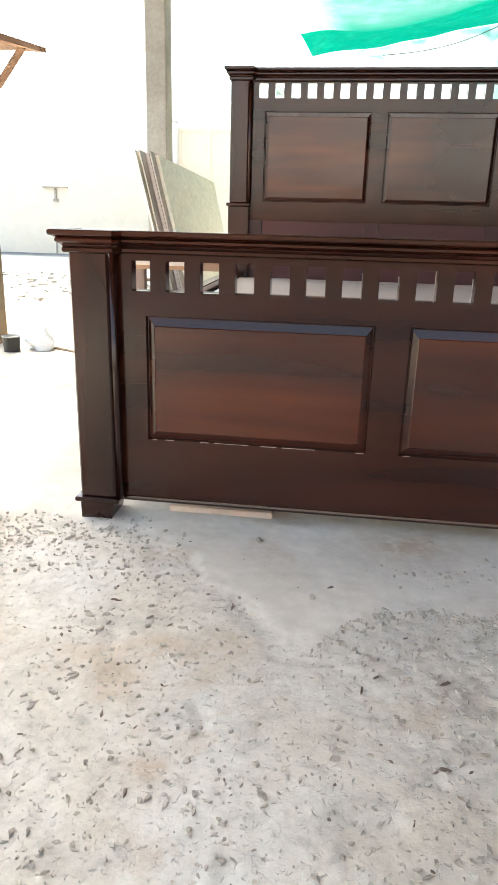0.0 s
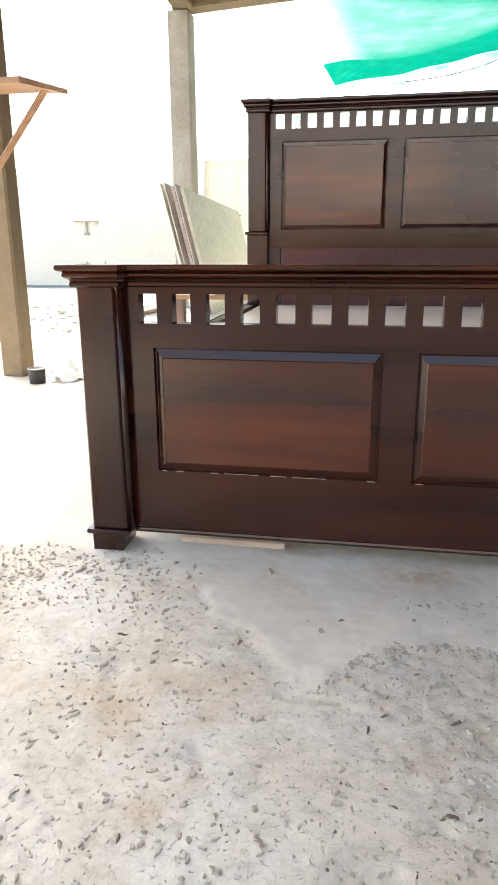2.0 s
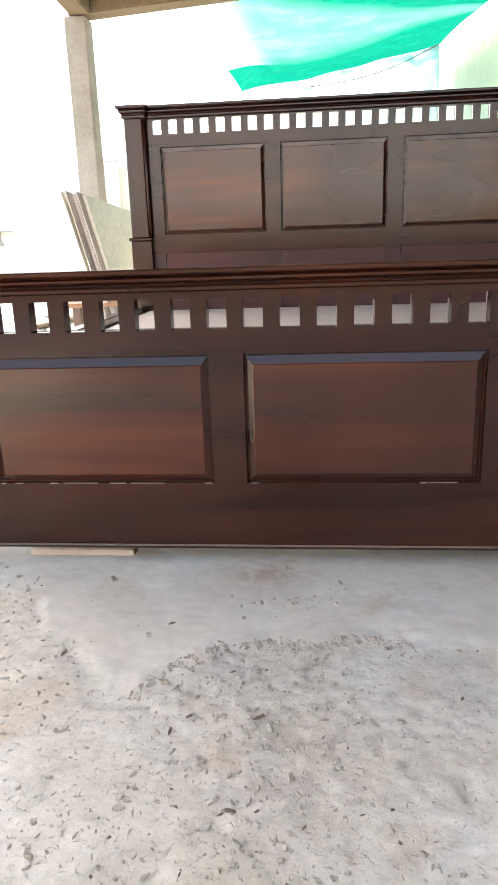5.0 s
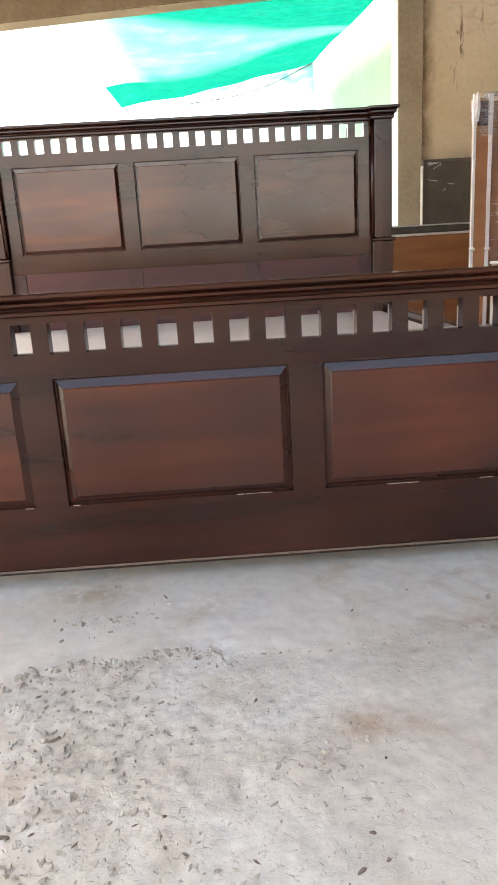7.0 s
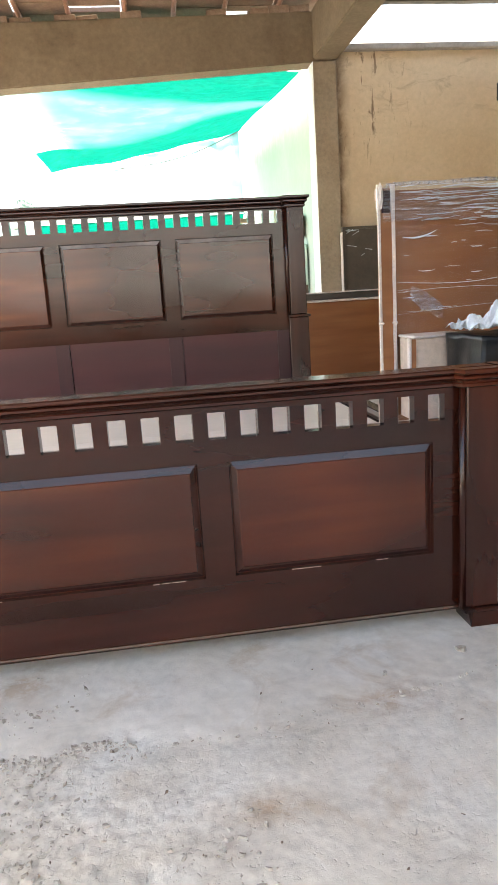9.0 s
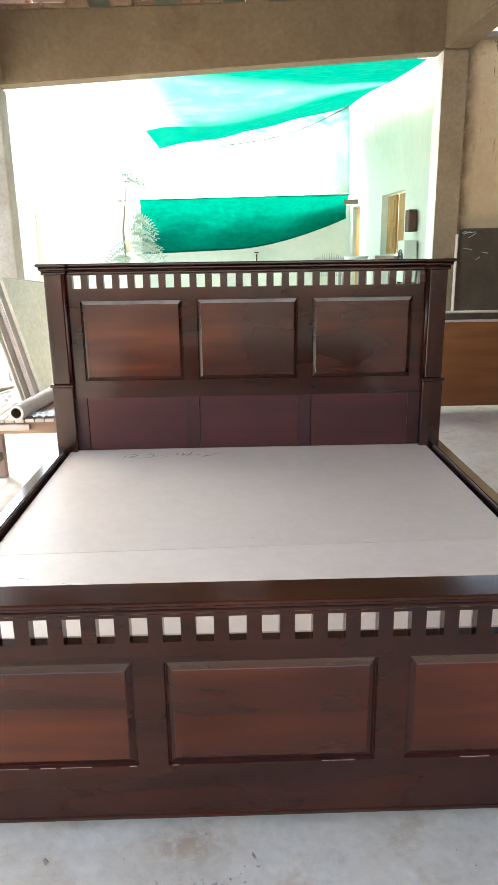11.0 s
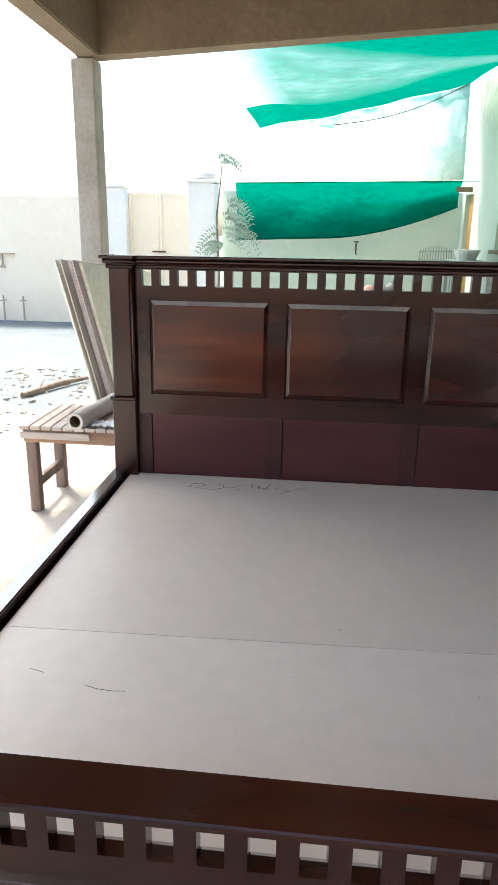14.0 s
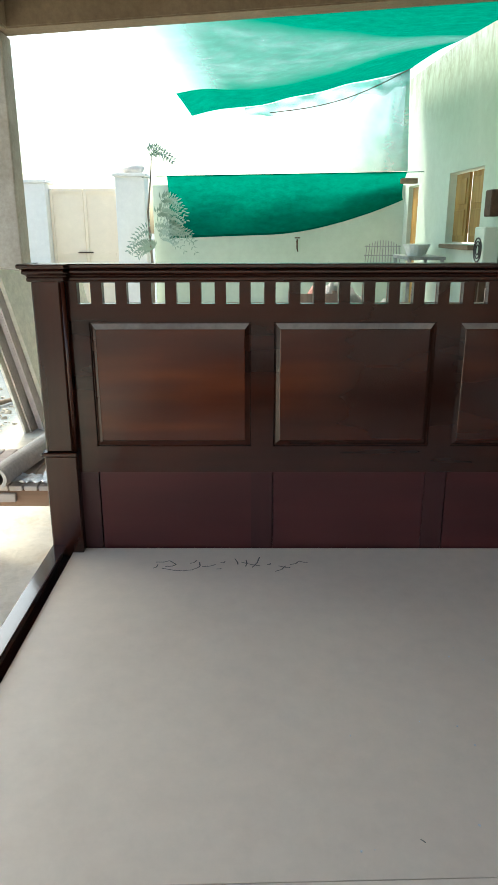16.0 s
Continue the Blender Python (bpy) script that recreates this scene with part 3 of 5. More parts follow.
    for a0, a1, b0, b1, mat in ((0.036, 0.036, 0.793, 0.848, M_DECK_LIT), (0.7955, 0.8505, 2.088, 2.088, M_DECK)):
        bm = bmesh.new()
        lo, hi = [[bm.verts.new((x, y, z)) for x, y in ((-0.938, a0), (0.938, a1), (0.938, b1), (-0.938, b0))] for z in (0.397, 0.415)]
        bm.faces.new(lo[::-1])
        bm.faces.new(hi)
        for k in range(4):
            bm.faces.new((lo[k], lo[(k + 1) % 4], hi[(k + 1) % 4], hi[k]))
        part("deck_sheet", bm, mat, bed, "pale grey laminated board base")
    return bed


build_bed()


# ---------------------------------------------------------------- more materials
def net_material(name, col, see, trans, open_part=0.0):
    """Woven shade netting: coloured threads that let part of the light through, with pale dusty streaks."""
    m, nt, p = nodes_of(name)
    out = nt.nodes["Material Output"]
    v = coords(nt, (1, 2.2, 2.2))
    fac = noise_tex(nt, v, 6.0, 9, 0.72, 0.3)
    c = ramp(nt, fac, [(0.3, tuple(0.75 * k for k in col)), (0.55, col), (0.8, tuple(min(1, 1.3 * k + 0.01) for k in col))])
    att = nt.nodes.new("ShaderNodeAttribute")
    att.attribute_name = "fold"
    c = mixed(nt, att.outputs["Fac"], c, (0.0, 0.12, 0.082))
    d, t, tr = nt.nodes.new("ShaderNodeBsdfDiffuse"), nt.nodes.new("ShaderNodeBsdfTranslucent"), nt.nodes.new("ShaderNodeBsdfTransparent")
    m1, m2 = nt.nodes.new("ShaderNodeMixShader"), nt.nodes.new("ShaderNodeMixShader")
    nt.links.new(c, d.inputs[0])
    nt.links.new(c, t.inputs[0])
    m1.inputs[0].default_value = trans
    nt.links.new(d.outputs[0], m1.inputs[1])
    nt.links.new(t.outputs[0], m1.inputs[2])
    weave = ramp(nt, noise_tex(nt, coords(nt, (1, 1.9, 1.9)), 2.6, 9, 0.78, 0.4), [(0.35, open_part), (0.5, open_part + see * 0.5), (0.68, open_part + see * 2.5)])
    thin = nt.nodes.new("ShaderNodeAttribute")
    thin.attribute_name = "thin"
    weave = mixed(nt, att.outputs["Fac"], weave, (0.004, 0.004, 0.004))
    nt.links.new(mixed(nt, thin.outputs["Fac"], weave, (0.7, 0.7, 0.7)), m2.inputs[0])
    nt.links.new(m1.outputs[0], m2.inputs[1])
    nt.links.new(tr.outputs[0], m2.inputs[2])
    nt.links.new(m2.outputs[0], out.inputs[0])
    return m


def film_material(name, cover=0.22, tint=(0.9, 0.9, 0.92)):
    """Clear stretch film: mostly clear, with glossy wrinkles."""
    m, nt, p = nodes_of(name)
    out = nt.nodes["Material Output"]
    g, tr, mx = nt.nodes.new("ShaderNodeBsdfGlossy"), nt.nodes.new("ShaderNodeBsdfTransparent"), nt.nodes.new("ShaderNodeMixShader")
    g.inputs["Roughness"].default_value = 0.16
    g.inputs["Color"].default_value = (*tint, 1)
    wr = noise_tex(nt, coords(nt, (1.2, 3, 11)), 3.0, 6, 0.65, 0.8)
    nt.links.new(ramp(nt, wr, [(0.4, cover * 0.35), (0.62, cover), (0.72, min(1, cover * 2.6))]), mx.inputs[0])
    b = nt.nodes.new("ShaderNodeBump")
    b.inputs["Strength"].default_value, b.inputs["Distance"].default_value = 0.9, 0.012
    nt.links.new(wr, b.inputs["Height"])
    nt.links.new(b.outputs[0], g.inputs["Normal"])
    nt.links.new(tr.outputs[0], mx.inputs[1])
    nt.links.new(g.outputs[0], mx.inputs[2])
    nt.links.new(mx.outputs[0], out.inputs[0])
    return m


M_NET = net_material("green_net", (0.02, 0.125, 0.095), 0.055, 0.8, 0.05)
M_VEIL = net_material("thin_green_veil", (0.02, 0.2, 0.16), 0.06, 0.8, 0.1)
M_NETHEM = net_material("green_net_hem", (0.0, 0.12, 0.082), 0.004, 0.75)
M_NETLOW = net_material("green_net_low", (0.0, 0.16, 0.11), 0.0, 0.55)
M_FILM = film_material("stretch_film", 0.085)
M_FILMTOP = film_material("bunched_film", 0.34)
M_MILKY = film_material("milky_film", 0.6, (0.8, 0.86, 0.95))
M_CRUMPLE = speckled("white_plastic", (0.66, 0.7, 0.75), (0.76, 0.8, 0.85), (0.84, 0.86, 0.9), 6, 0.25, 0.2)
M_BLACK = speckled("black_plastic", (0.006, 0.006, 0.007), (0.01, 0.01, 0.011), (0.016, 0.016, 0.018), 5, 0.3, 0.3)
M_BLACK.node_tree.nodes["Principled BSDF"].inputs["Specular IOR Level"].default_value = 0.2
M_FOAM = speckled("packing_foam", (0.6, 0.5, 0.44), (0.72, 0.62, 0.56), (0.78, 0.7, 0.66), 9, 0.6, 0.4)
M_CARTON = speckled("pale_carton", (0.5, 0.38, 0.3), (0.6, 0.47, 0.38), (0.66, 0.54, 0.45), 2.5, 0.55, 0.1)
M_DOOR = wood("ochre_door", (0.24, 0.13, 0.03), (0.36, 0.21, 0.05), (0.44, 0.27, 0.08), "z", (0.5, 0.7))
M_TILE = speckled("roof_tile", (0.13, 0.075, 0.05), (0.2, 0.12, 0.08), (0.27, 0.17, 0.115), 2.6, 0.9, 0.4)
M_RAFTER = speckled("reddish_pole", (0.2, 0.09, 0.055), (0.3, 0.14, 0.09), (0.38, 0.2, 0.13), 7, 0.6, 0.2)
M_BRICK = speckled("dusty_brick", (0.2, 0.13, 0.09), (0.28, 0.19, 0.13), (0.34, 0.25, 0.18), 6, 0.92, 0.5)
M_RUST = speckled("rusty_iron", (0.05, 0.03, 0.02), (0.09, 0.05, 0.03), (0.13, 0.07, 0.045), 12, 0.7, 0.4, 0.002, 0.4)
M_LEAF = speckled("dusty_leaf", (0.2, 0.3, 0.24), (0.28, 0.38, 0.31), (0.35, 0.45, 0.38), 9, 0.6, 0.1)
M_BARK = speckled("grey_bark", (0.12, 0.1, 0.08), (0.18, 0.15, 0.12), (0.24, 0.2, 0.17), 12, 0.9, 0.5)
M_PIPE = speckled("paper_tube", (0.5, 0.46, 0.42), (0.6, 0.56, 0.52), (0.68, 0.64, 0.6), 5, 0.7, 0.15)
M_PIPEIN = speckled("tube_inside", (0.13, 0.08, 0.045), (0.19, 0.12, 0.065), (0.24, 0.155, 0.085), 8, 0.85, 0.1)
M_METAL = speckled("dull_grey_metal", (0.22, 0.23, 0.24), (0.32, 0.33, 0.34), (0.4, 0.41, 0.42), 4, 0.45, 0.1, 0.001, 0.6)
M_BASIN = speckled("cloudy_plastic", (0.5, 0.56, 0.56), (0.6, 0.66, 0.66), (0.68, 0.73, 0.73), 5, 0.3, 0.1)
M_CHIP = speckled("concrete_chip", (0.3, 0.255, 0.21), (0.43, 0.38, 0.32), (0.58, 0.53, 0.46), 30, 0.9, 0.3)
M_SLIVER = speckled("wood_sliver", (0.1, 0.07, 0.05), (0.18, 0.13, 0.1), (0.26, 0.2, 0.15), 30, 0.85, 0.3)
M_INK = speckled("dark_ink", (0.08, 0.08, 0.08), (0.13, 0.125, 0.12), (0.2, 0.19, 0.18), 20, 0.6, 0.0)
M_TARP = speckled("mauve_tarp", (0.2, 0.17, 0.17), (0.32, 0.28, 0.28), (0.44, 0.4, 0.4), 5, 0.5, 0.2)
M_PINK = speckled("faded_cloth", (0.3, 0.12, 0.1), (0.4, 0.19, 0.17), (0.5, 0.28, 0.26), 6, 0.8, 0.2)
M_OLDIRON = speckled("pale_iron", (0.42, 0.33, 0.25), (0.52, 0.42, 0.33), (0.6, 0.5, 0.41), 12, 0.7, 0.3)
M_POT = speckled("black_tin", (0.012, 0.011, 0.01), (0.02, 0.018, 0.017), (0.035, 0.03, 0.028), 14, 0.5, 0.3)

# ---------------------------------------------------------------- roof and walls
def ceil_z(x):
    return 3.87 + 0.03 * (x + 2.6) if x < 2.6 else 3.9


# The roof's south end is unseen; its reach is chosen for the shade it casts.
ROOF_S = -3.0


def build_ceiling():
    """Brown mats on round wooden poles, with ragged gaps over the far beam."""
    rng = random.Random(4)
    bm = bmesh.new()
    x = -2.62
    while x < 7.3:
        z = ceil_z(x)
        end = 7.0 if x < 2.3 else 6.0
        n0 = len(bm.faces)
        tube(bm, (x + 0.03, ROOF_S, z - 0.032), (x + 0.03 + rng.uniform(-0.06, 0.06), end, z - 0.03), 0.03, 0.026, 9)
        bm.faces.ensure_lookup_table()
        for f in bm.faces[n0:]:
            f.material_index = 1
        y = ROOF_S
        while y < end - 0.3:
            d = 0.3
            far = min(y + d - 0.004, end - 0.1 * rng.random())
            dz = rng.uniform(0, 0.012)
            if y > 6.0 and rng.random() < 0.22:
                far -= rng.uniform(0.1, 0.25)
            box(bm, x + 0.01, x + 0.545 + rng.uniform(-0.01, 0.01), y, far, z + 0.002 + dz, z + 0.045 + dz)
            y += d
        x += 0.55
    for y in (5.72, 3.4, 1.1):
        n0, x = len(bm.faces), -2.6
        while x < 2.5:
            tube(bm, (x, y, ceil_z(x) - 0.095), (x + 0.42, y + 0.01 * rng.uniform(-1, 1), ceil_z(x + 0.42) - 0.095), 0.037, 0.035, 10)
            tube(bm, (x - 0.008, y, ceil_z(x) - 0.095), (x + 0.008, y, ceil_z(x) - 0.095), 0.041, 0.041, 10)
            x += 0.42
        bm.faces.ensure_lookup_table()
        for f in bm.faces[n0:]:
            f.material_index = 1
    ob = part("ceiling", bm, M_TILE)
    ob.data.materials.append(M_RAFTER)
    return tagged(ob, "low roof of brown mats on reddish round poles, gaps letting daylight in", "ceiling", kind="structure")


build_ceiling()
structure("beam_4", boxes((2.75, 7.49, 6.01, 6.12, 3.8, 3.9), bevel=0.012), M_DARKBOX, "dark weathered timber along the roof's edge", "beam")
# Never in view: white so that it reflects in the headboard.
structure("wall_south", boxes((-16, 7.49, -7.7, -7.5, 0, 3.2)), M_LIT_WHITE, "unseen plain white wall closing the yard, added as a reflector", "wall")
# Unseen dark band, added to dim what the bed reflects from low down.
structure("wall_south_dark_band", boxes((-16, 7.49, -7.498, -7.4, 0, 1.0)), M_TILE, "unseen dark band along the pale wall, added to dim reflections", "wall")
# Two unseen walls, added to cut light from the south-east and east.
structure("wall_shed_south", boxes((2.35, 7.49, -3.3, -3.1, 0, 3.85)), M_CONC, "unseen plain weathered wall closing the shed, added to cut light", "wall")
structure("wall_far_east", boxes((7.5, 7.7, -7.7, 6.78, 0, 3.78)), M_CONC, "unseen plain weathered wall closing the shed, added to cut light", "wall")


def house_x(y):
    return 2.2 - 0.0625 * (y - 7.3)


def build_house():
    """The pale house wall along the yard, with a door and a shuttered window cut through it."""
    bm = bmesh.new()
    top, t = 3.56, 0.22

    def slab(ya, yb, z0, z1):
        vs = [bm.verts.new((house_x(y) + dx, y, z)) for y in (ya, yb) for dx in (0, t) for z in (z0, z1)]
        for q in ((0, 1, 3, 2), (4, 6, 7, 5), (0, 4, 5, 1), (2, 3, 7, 6), (0, 2, 6, 4), (1, 5, 7, 3)):
            bm.faces.new([vs[k] for k in q])

    slab(6.79, 7.82, 0, top)
    slab(7.82, 8.92, 0, 1.31)
    slab(7.82, 8.92, 2.13, top)
    slab(8.92, 10.2, 0, top)
    slab(10.2, 10.68, 2.08, top)
    slab(10.68, 11.2, 0, top)
    structure("wall_house", bm, M_WHITE, "pale green-white painted house wall, sunlit at its far end", "wall")
    win = empty("window_1", "closed ochre wooden shutters in a pale wall", "window", kind="structure")
    for a, b in ((7.84, 8.36), (8.38, 8.9)):
        x = house_x(a) + 0.05
        sh = part("shutter", boxes((x, x + 0.035, a, b, 1.33, 2.11), bevel=0.004), M_DOOR, win)
        for za, zb in ((1.4, 1.7), (1.76, 2.05)):
            part("shutter_panel", boxes((x - 0.012, x, a + 0.07, b - 0.07, za, zb), bevel=0.006), M_DOOR, sh)
    part("window_sill", boxes((house_x(8.3) - 0.1, house_x(8.3) + 0.08, 7.76, 8.98, 1.255, 1.305), bevel=0.006), M_CONC, win)
    door = empty("door_1", "narrow ochre wooden house door, closed", "door", kind="structure")
    part("door_leaf", boxes((house_x(10.4) + 0.04, house_x(10.4) + 0.08, 10.22, 10.66, 0.01, 2.06), bevel=0.004), M_DOOR, door)
    for za, zb in ((0.2, 0.95), (1.1, 1.9)):
        part("door_panel", boxes((house_x(10.4) + 0.028, house_x(10.4) + 0.04, 10.29, 10.59, za, zb), bevel=0.005), M_DOOR, door)


build_house()
structure("wall_north", boxes((-1.83, 2.0, 10.9, 11.1, 0, 2.12)), M_WHITE, "low white boundary wall behind the netting", "wall")
structure("wall_boundary", boxes((-14, -3.69, 10.35, 10.55, 0, 1.98)), M_BOUND, "cream boundary wall of the yard", "wall")
structure("wall_west", boxes((-14.2, -14, -8, 10.55, 0, 1.98)), M_BOUND, "cream boundary wall closing the yard", "wall")


def build_gate():
    for name, a, b, top in (("gate_post", -3.68, -3.28, 2.12), ("gate_post", -2.28, -1.86, 2.2)):
        g = part(name, boxes((a, b, 10.3, 10.7, 0, top), (a - 0.03, b + 0.03, 10.27, 10.73, top, top + 0.05), bevel=0.008), M_POSTW)
        tagged(g, "white plastered gate post with a flat cap", "gate post", group="gate posts")
    bm = bmesh.new()
    bmesh.ops.create_icosphere(bm, subdivisions=3, radius=0.16, matrix=Matrix.Translation((-2.05, 10.5, 2.31)) @ Matrix.Diagonal((1.1, 1, 0.55, 1)))
    for v in bm.verts:
        v.co += Vector((0, 0, 1)) * 0.03 * noise.noise(v.co * 7)
    tagged(part("sack", bm, M_PIPE, smooth=True), "dusty grey sack lying on the gate post", "sack")
    gate = empty("yard_gate", "closed cream sheet-metal yard gate", "gate")
    for a, b in ((-3.27, -2.79), (-2.78, -2.3)):
        leaf = part("gate_leaf", boxes((a, b, 10.48, 10.51, 0.06, 2.05), bevel=0.004), M_BOUND, gate)
        part("gate_frame", boxes((a, a + 0.04, 10.46, 10.478, 0.06, 2.05), (b - 0.04, b, 10.46, 10.478, 0.06, 2.05), (a + 0.042, b - 0.042, 10.46, 10.478, 1.1, 1.15), (a + 0.042, b - 0.042, 10.46, 10.478, 2.0, 2.05)), M_BOUND, leaf)
    part("bolt", boxes((-2.9, -2.68, 10.43, 10.45, 1.15, 1.17)), M_RUST, gate, "rusty slide bolt")


build_gate()


def hanging(name, grid, mat, label, category):
    """A cloth from a grid of points (rows of equal length)."""
    bm = bmesh.new()
    rows = [[bm.verts.new(p) for p in row] for row in grid]
    for a, b in zip(rows, rows[1:]):
        for k in range(len(a) - 1):
            bm.faces.new((a[k], a[k + 1], b[k + 1], b[k]))
    ob = part(name, bm, mat, smooth=True)
    return tagged(ob, label, category)


def lerp(a, b, t):
    return Vector(a) * (1 - t) + Vector(b) * t


def build_nets():
    tip, far, near, left = (-1.06, 9.06, 2.8), (1.86, 10.55, 3.62), (2.1, 6.85, 3.38), (-1.8, 6.7, 3.62)
    n, m = 34, 26

    def at(u, v):
        p = lerp(lerp(tip, far, u), lerp(left, near, u), v)
        sag = 0.14 * math.sin(math.pi * u) * (0.12 + 0.88 * math.sin(math.pi * min(1, v + 0.12)))
        p.z += -sag + 0.035 * noise.noise(Vector((u * 5, v * 3, 0))) + 0.02 * math.sin(9 * v + 4 * u)
        return p

    def lower(u):
        return 0.19 + 0.34 * u ** 1.5 + 0.02 * math.sin(11 * u)

    def upper(u):
        return 0.84 - 0.2 * u - 0.01 * math.sin(9 * u)

    def band(v0, v1, rows, lift=0.0):
        return [[at(k / n, v0(k / n) + (v1(k / n) - v0(k / n)) * j / rows) + Vector((0, 0, lift)) for k in range(n + 1)] for j in range(rows + 1)]

    net = hanging("shade_net", band(lower, upper, m), M_NET, "translucent green shade netting strung over the yard", "netting")
    lay = net.data.attributes.new("fold", "FLOAT", "POINT")
    lay.data.foreach_set("value", [max(0.0, 1 - j / m / (0.28 + 0.2 * k / n)) ** 1.3 + max(0.0, 1 - (1 - j / m) / (0.1 + 0.3 * k / n)) ** 1.3 for j in range(m + 1) for k in range(n + 1)])
    lay = net.data.attributes.new("thin", "FLOAT", "POINT")
    lay.data.foreach_set("value", [max(0.0, 1 - k / n / 0.22) ** 1.2 for j in range(m + 1) for k in range(n + 1)])
    for name, grid in (("hem", band(lambda u: 0.0, lower, 8)), ("folded_side", band(upper, lambda u: 1.0, 8))):
        bm = bmesh.new()
        rows = [[bm.verts.new(p) for p in row] for row in grid]
        for a, b in zip(rows, rows[1:]):
            for k in range(n):
                bm.faces.new((a[k], a[k + 1], b[k + 1], b[k]))
        part(name, bm, M_NETHEM, net, "denser doubled green edge", smooth=True)
    # a torn, thin strip hanging under the hem
    grid, thin = [], []
    for j in range(7):
        v, row = j / 6, []
        for k in range(61):
            u = 0.22 + 0.78 * k / 60
            drop = (0.1 + 0.16 * math.sin(math.pi * (u - 0.22) / 0.9)) * (0.75 + 0.5 * noise.noise(Vector((u * 14, 3.3, 0))))
            row.append(at(u, 0.004) + Vector((0.02 * noise.noise(Vector((u * 9, v * 3, 1))), 0.03 * v, -0.012 - drop * v)))
            thin.append(min(1.35, 0.2 + 0.55 * v + 1.5 * noise.noise(Vector((u * 11, v * 1.6, 5)))))
        grid.append(row)
    bm = bmesh.new()
    rows = [[bm.verts.new(p) for p in row] for row in grid]
    for a, b in zip(rows, rows[1:]):
        for k in range(60):
            bm.faces.new((a[k], a[k + 1], b[k + 1], b[k]))
    fringe = part("fringe", bm, M_VEIL, net, "torn thin strip under the hem", smooth=True)
    lay = fringe.data.attributes.new("thin", "FLOAT", "POINT")
    lay.data.foreach_set("value", [max(0.0, t) for t in thin])
    # a thin veil hangs from the net's corner to the lower net
    rows = []
    for j in range(13):
        v = j / 12
        row = []
        for k in range(15):
            u = k / 14
            top = lerp((1.35, 10.3, 3.42), (1.86, 10.5, 3.6), u)
            low = lerp((0.75, 10.02, 2.22), (1.8, 10.02, 2.24), u)
            p = lerp(top, low, v)
            p.y += 0.05 * math.sin(9 * u + 2 * v) * v
            p.x -= 0.12 * math.sin(math.pi * v) * (1 - u)
            row.append(p)
        rows.append(row)
    veil = hanging("side_veil", rows, M_VEIL, "thin torn green veil hanging at the netting's corner", "netting")
    lay = veil.data.attributes.new("thin", "FLOAT", "POINT")
    lay.data.foreach_set("value", [min(1.3, 1.05 * (1 - k / 14) ** 1.3 + 0.35 * abs(noise.noise(Vector((k * 0.4, j * 0.25, 2))))) for j in range(13) for k in range(15)])
    bm = bmesh.new()
    last = None
    for k in range(13):
        u = k / 12
        p = lerp((-0.1, 9.5, 2.9), (1.9, 10.5, 3.62), u) + Vector((0, 0, -0.12 * math.sin(math.pi * u)))
        if last:
            tube(bm, last, p, 0.006, n=5)
        last = p
    tagged(part("wire", bm, M_RUST), "thin sagging wire under the netting", "wire")
    # the lower net, slung from a line in front of the low wall
    rows, nn = [], 40
    for j in range(15):
        v = j / 14
        row = []
        for k in range(nn + 1):
            u = k / nn
            x = -1.5 + 3.3 * u
            top = 2.18 + 0.05 * u
            low = 1.36 + 0.06 * math.sin(2.2 * u) + 0.46 * max(0.0, (u - 0.4) / 0.6) ** 1.9
            z = top * (1 - v) + low * v
            y = 10.0 + 0.16 * math.sin(math.pi * v) + 0.05 * math.sin(17 * u + 2 * v) * v + 0.03 * noise.noise(Vector((u * 6, v * 3, 3)))
            row.append((x + 0.04 * v * math.sin(5 * u), y, z))
        rows.append(row)
    low = hanging("hanging_net", rows, M_NETLOW, "dense green netting slung in a swag before a white wall", "netting")
    bm = bmesh.new()
    hem = [(Vector(rows[-1][k]), Vector(rows[-2][k]) * 0.5 + Vector(rows[-1][k]) * 0.5) for k in range(nn + 1)]
    strip = [[bm.verts.new(p + Vector((0, -0.02, 0))), bm.verts.new(q + Vector((0, -0.02, 0)))] for p, q in hem]
    for a, b in zip(strip, strip[1:]):
        bm.faces.new((a[0], b[0], b[1], a[1]))
    part("hem", bm, M_NETHEM, low, "folded lower hem", smooth=True)
    bm = bmesh.new()
    tube(bm, (-1.9, 10.31, 2.19), (-1.5, 10.0, 2.183), 0.003, n=6)
    tube(bm, (-1.5, 10.0, 2.183), (2.05, 10.0, 2.233), 0.006, n=6)
    part("line", bm, M_NETHEM, low)
    tagged(part("brick", boxes((1.72, 1.94, 9.93, 10.05, 2.08, 2.15), bevel=0.006), M_BRICK, low), "brick weighing the netting down")


build_nets()


def build_cooler():
    c = empty("air_cooler", "dusty white metal air cooler on a bracket by the house", "cooler")
    x1 = house_x(7.4) - 0.01
    part("body", boxes((x1 - 0.16, x1, 7.18, 7.5, 1.0, 1.5), bevel=0.01), M_WHITE, c)
    part("hood", boxes((x1 - 0.1, x1, 7.25, 7.45, 1.6, 1.86), bevel=0.01), M_RUST, c, "small rusty meter box above")
    bm = bmesh.new()
    for r in (0.12, 0.085, 0.05):
        for k in range(20):
            a, b = 2 * math.pi * k / 20, 2 * math.pi * (k + 1) / 20
            tube(bm, (x1 - 0.165, 7.34 + r * math.cos(a), 1.27 + r * math.sin(a)), (x1 - 0.165, 7.34 + r * math.cos(b), 1.27 + r * math.sin(b)), 0.008, n=5)
    part("grille", bm, M_POT, c)
    part("bracket", boxes((x1 - 0.16, x1, 7.2, 7.24, 0.0, 1.0), (x1 - 0.16, x1, 7.44, 7.48, 0.0, 1.0)), M_RUST, c)


build_cooler()


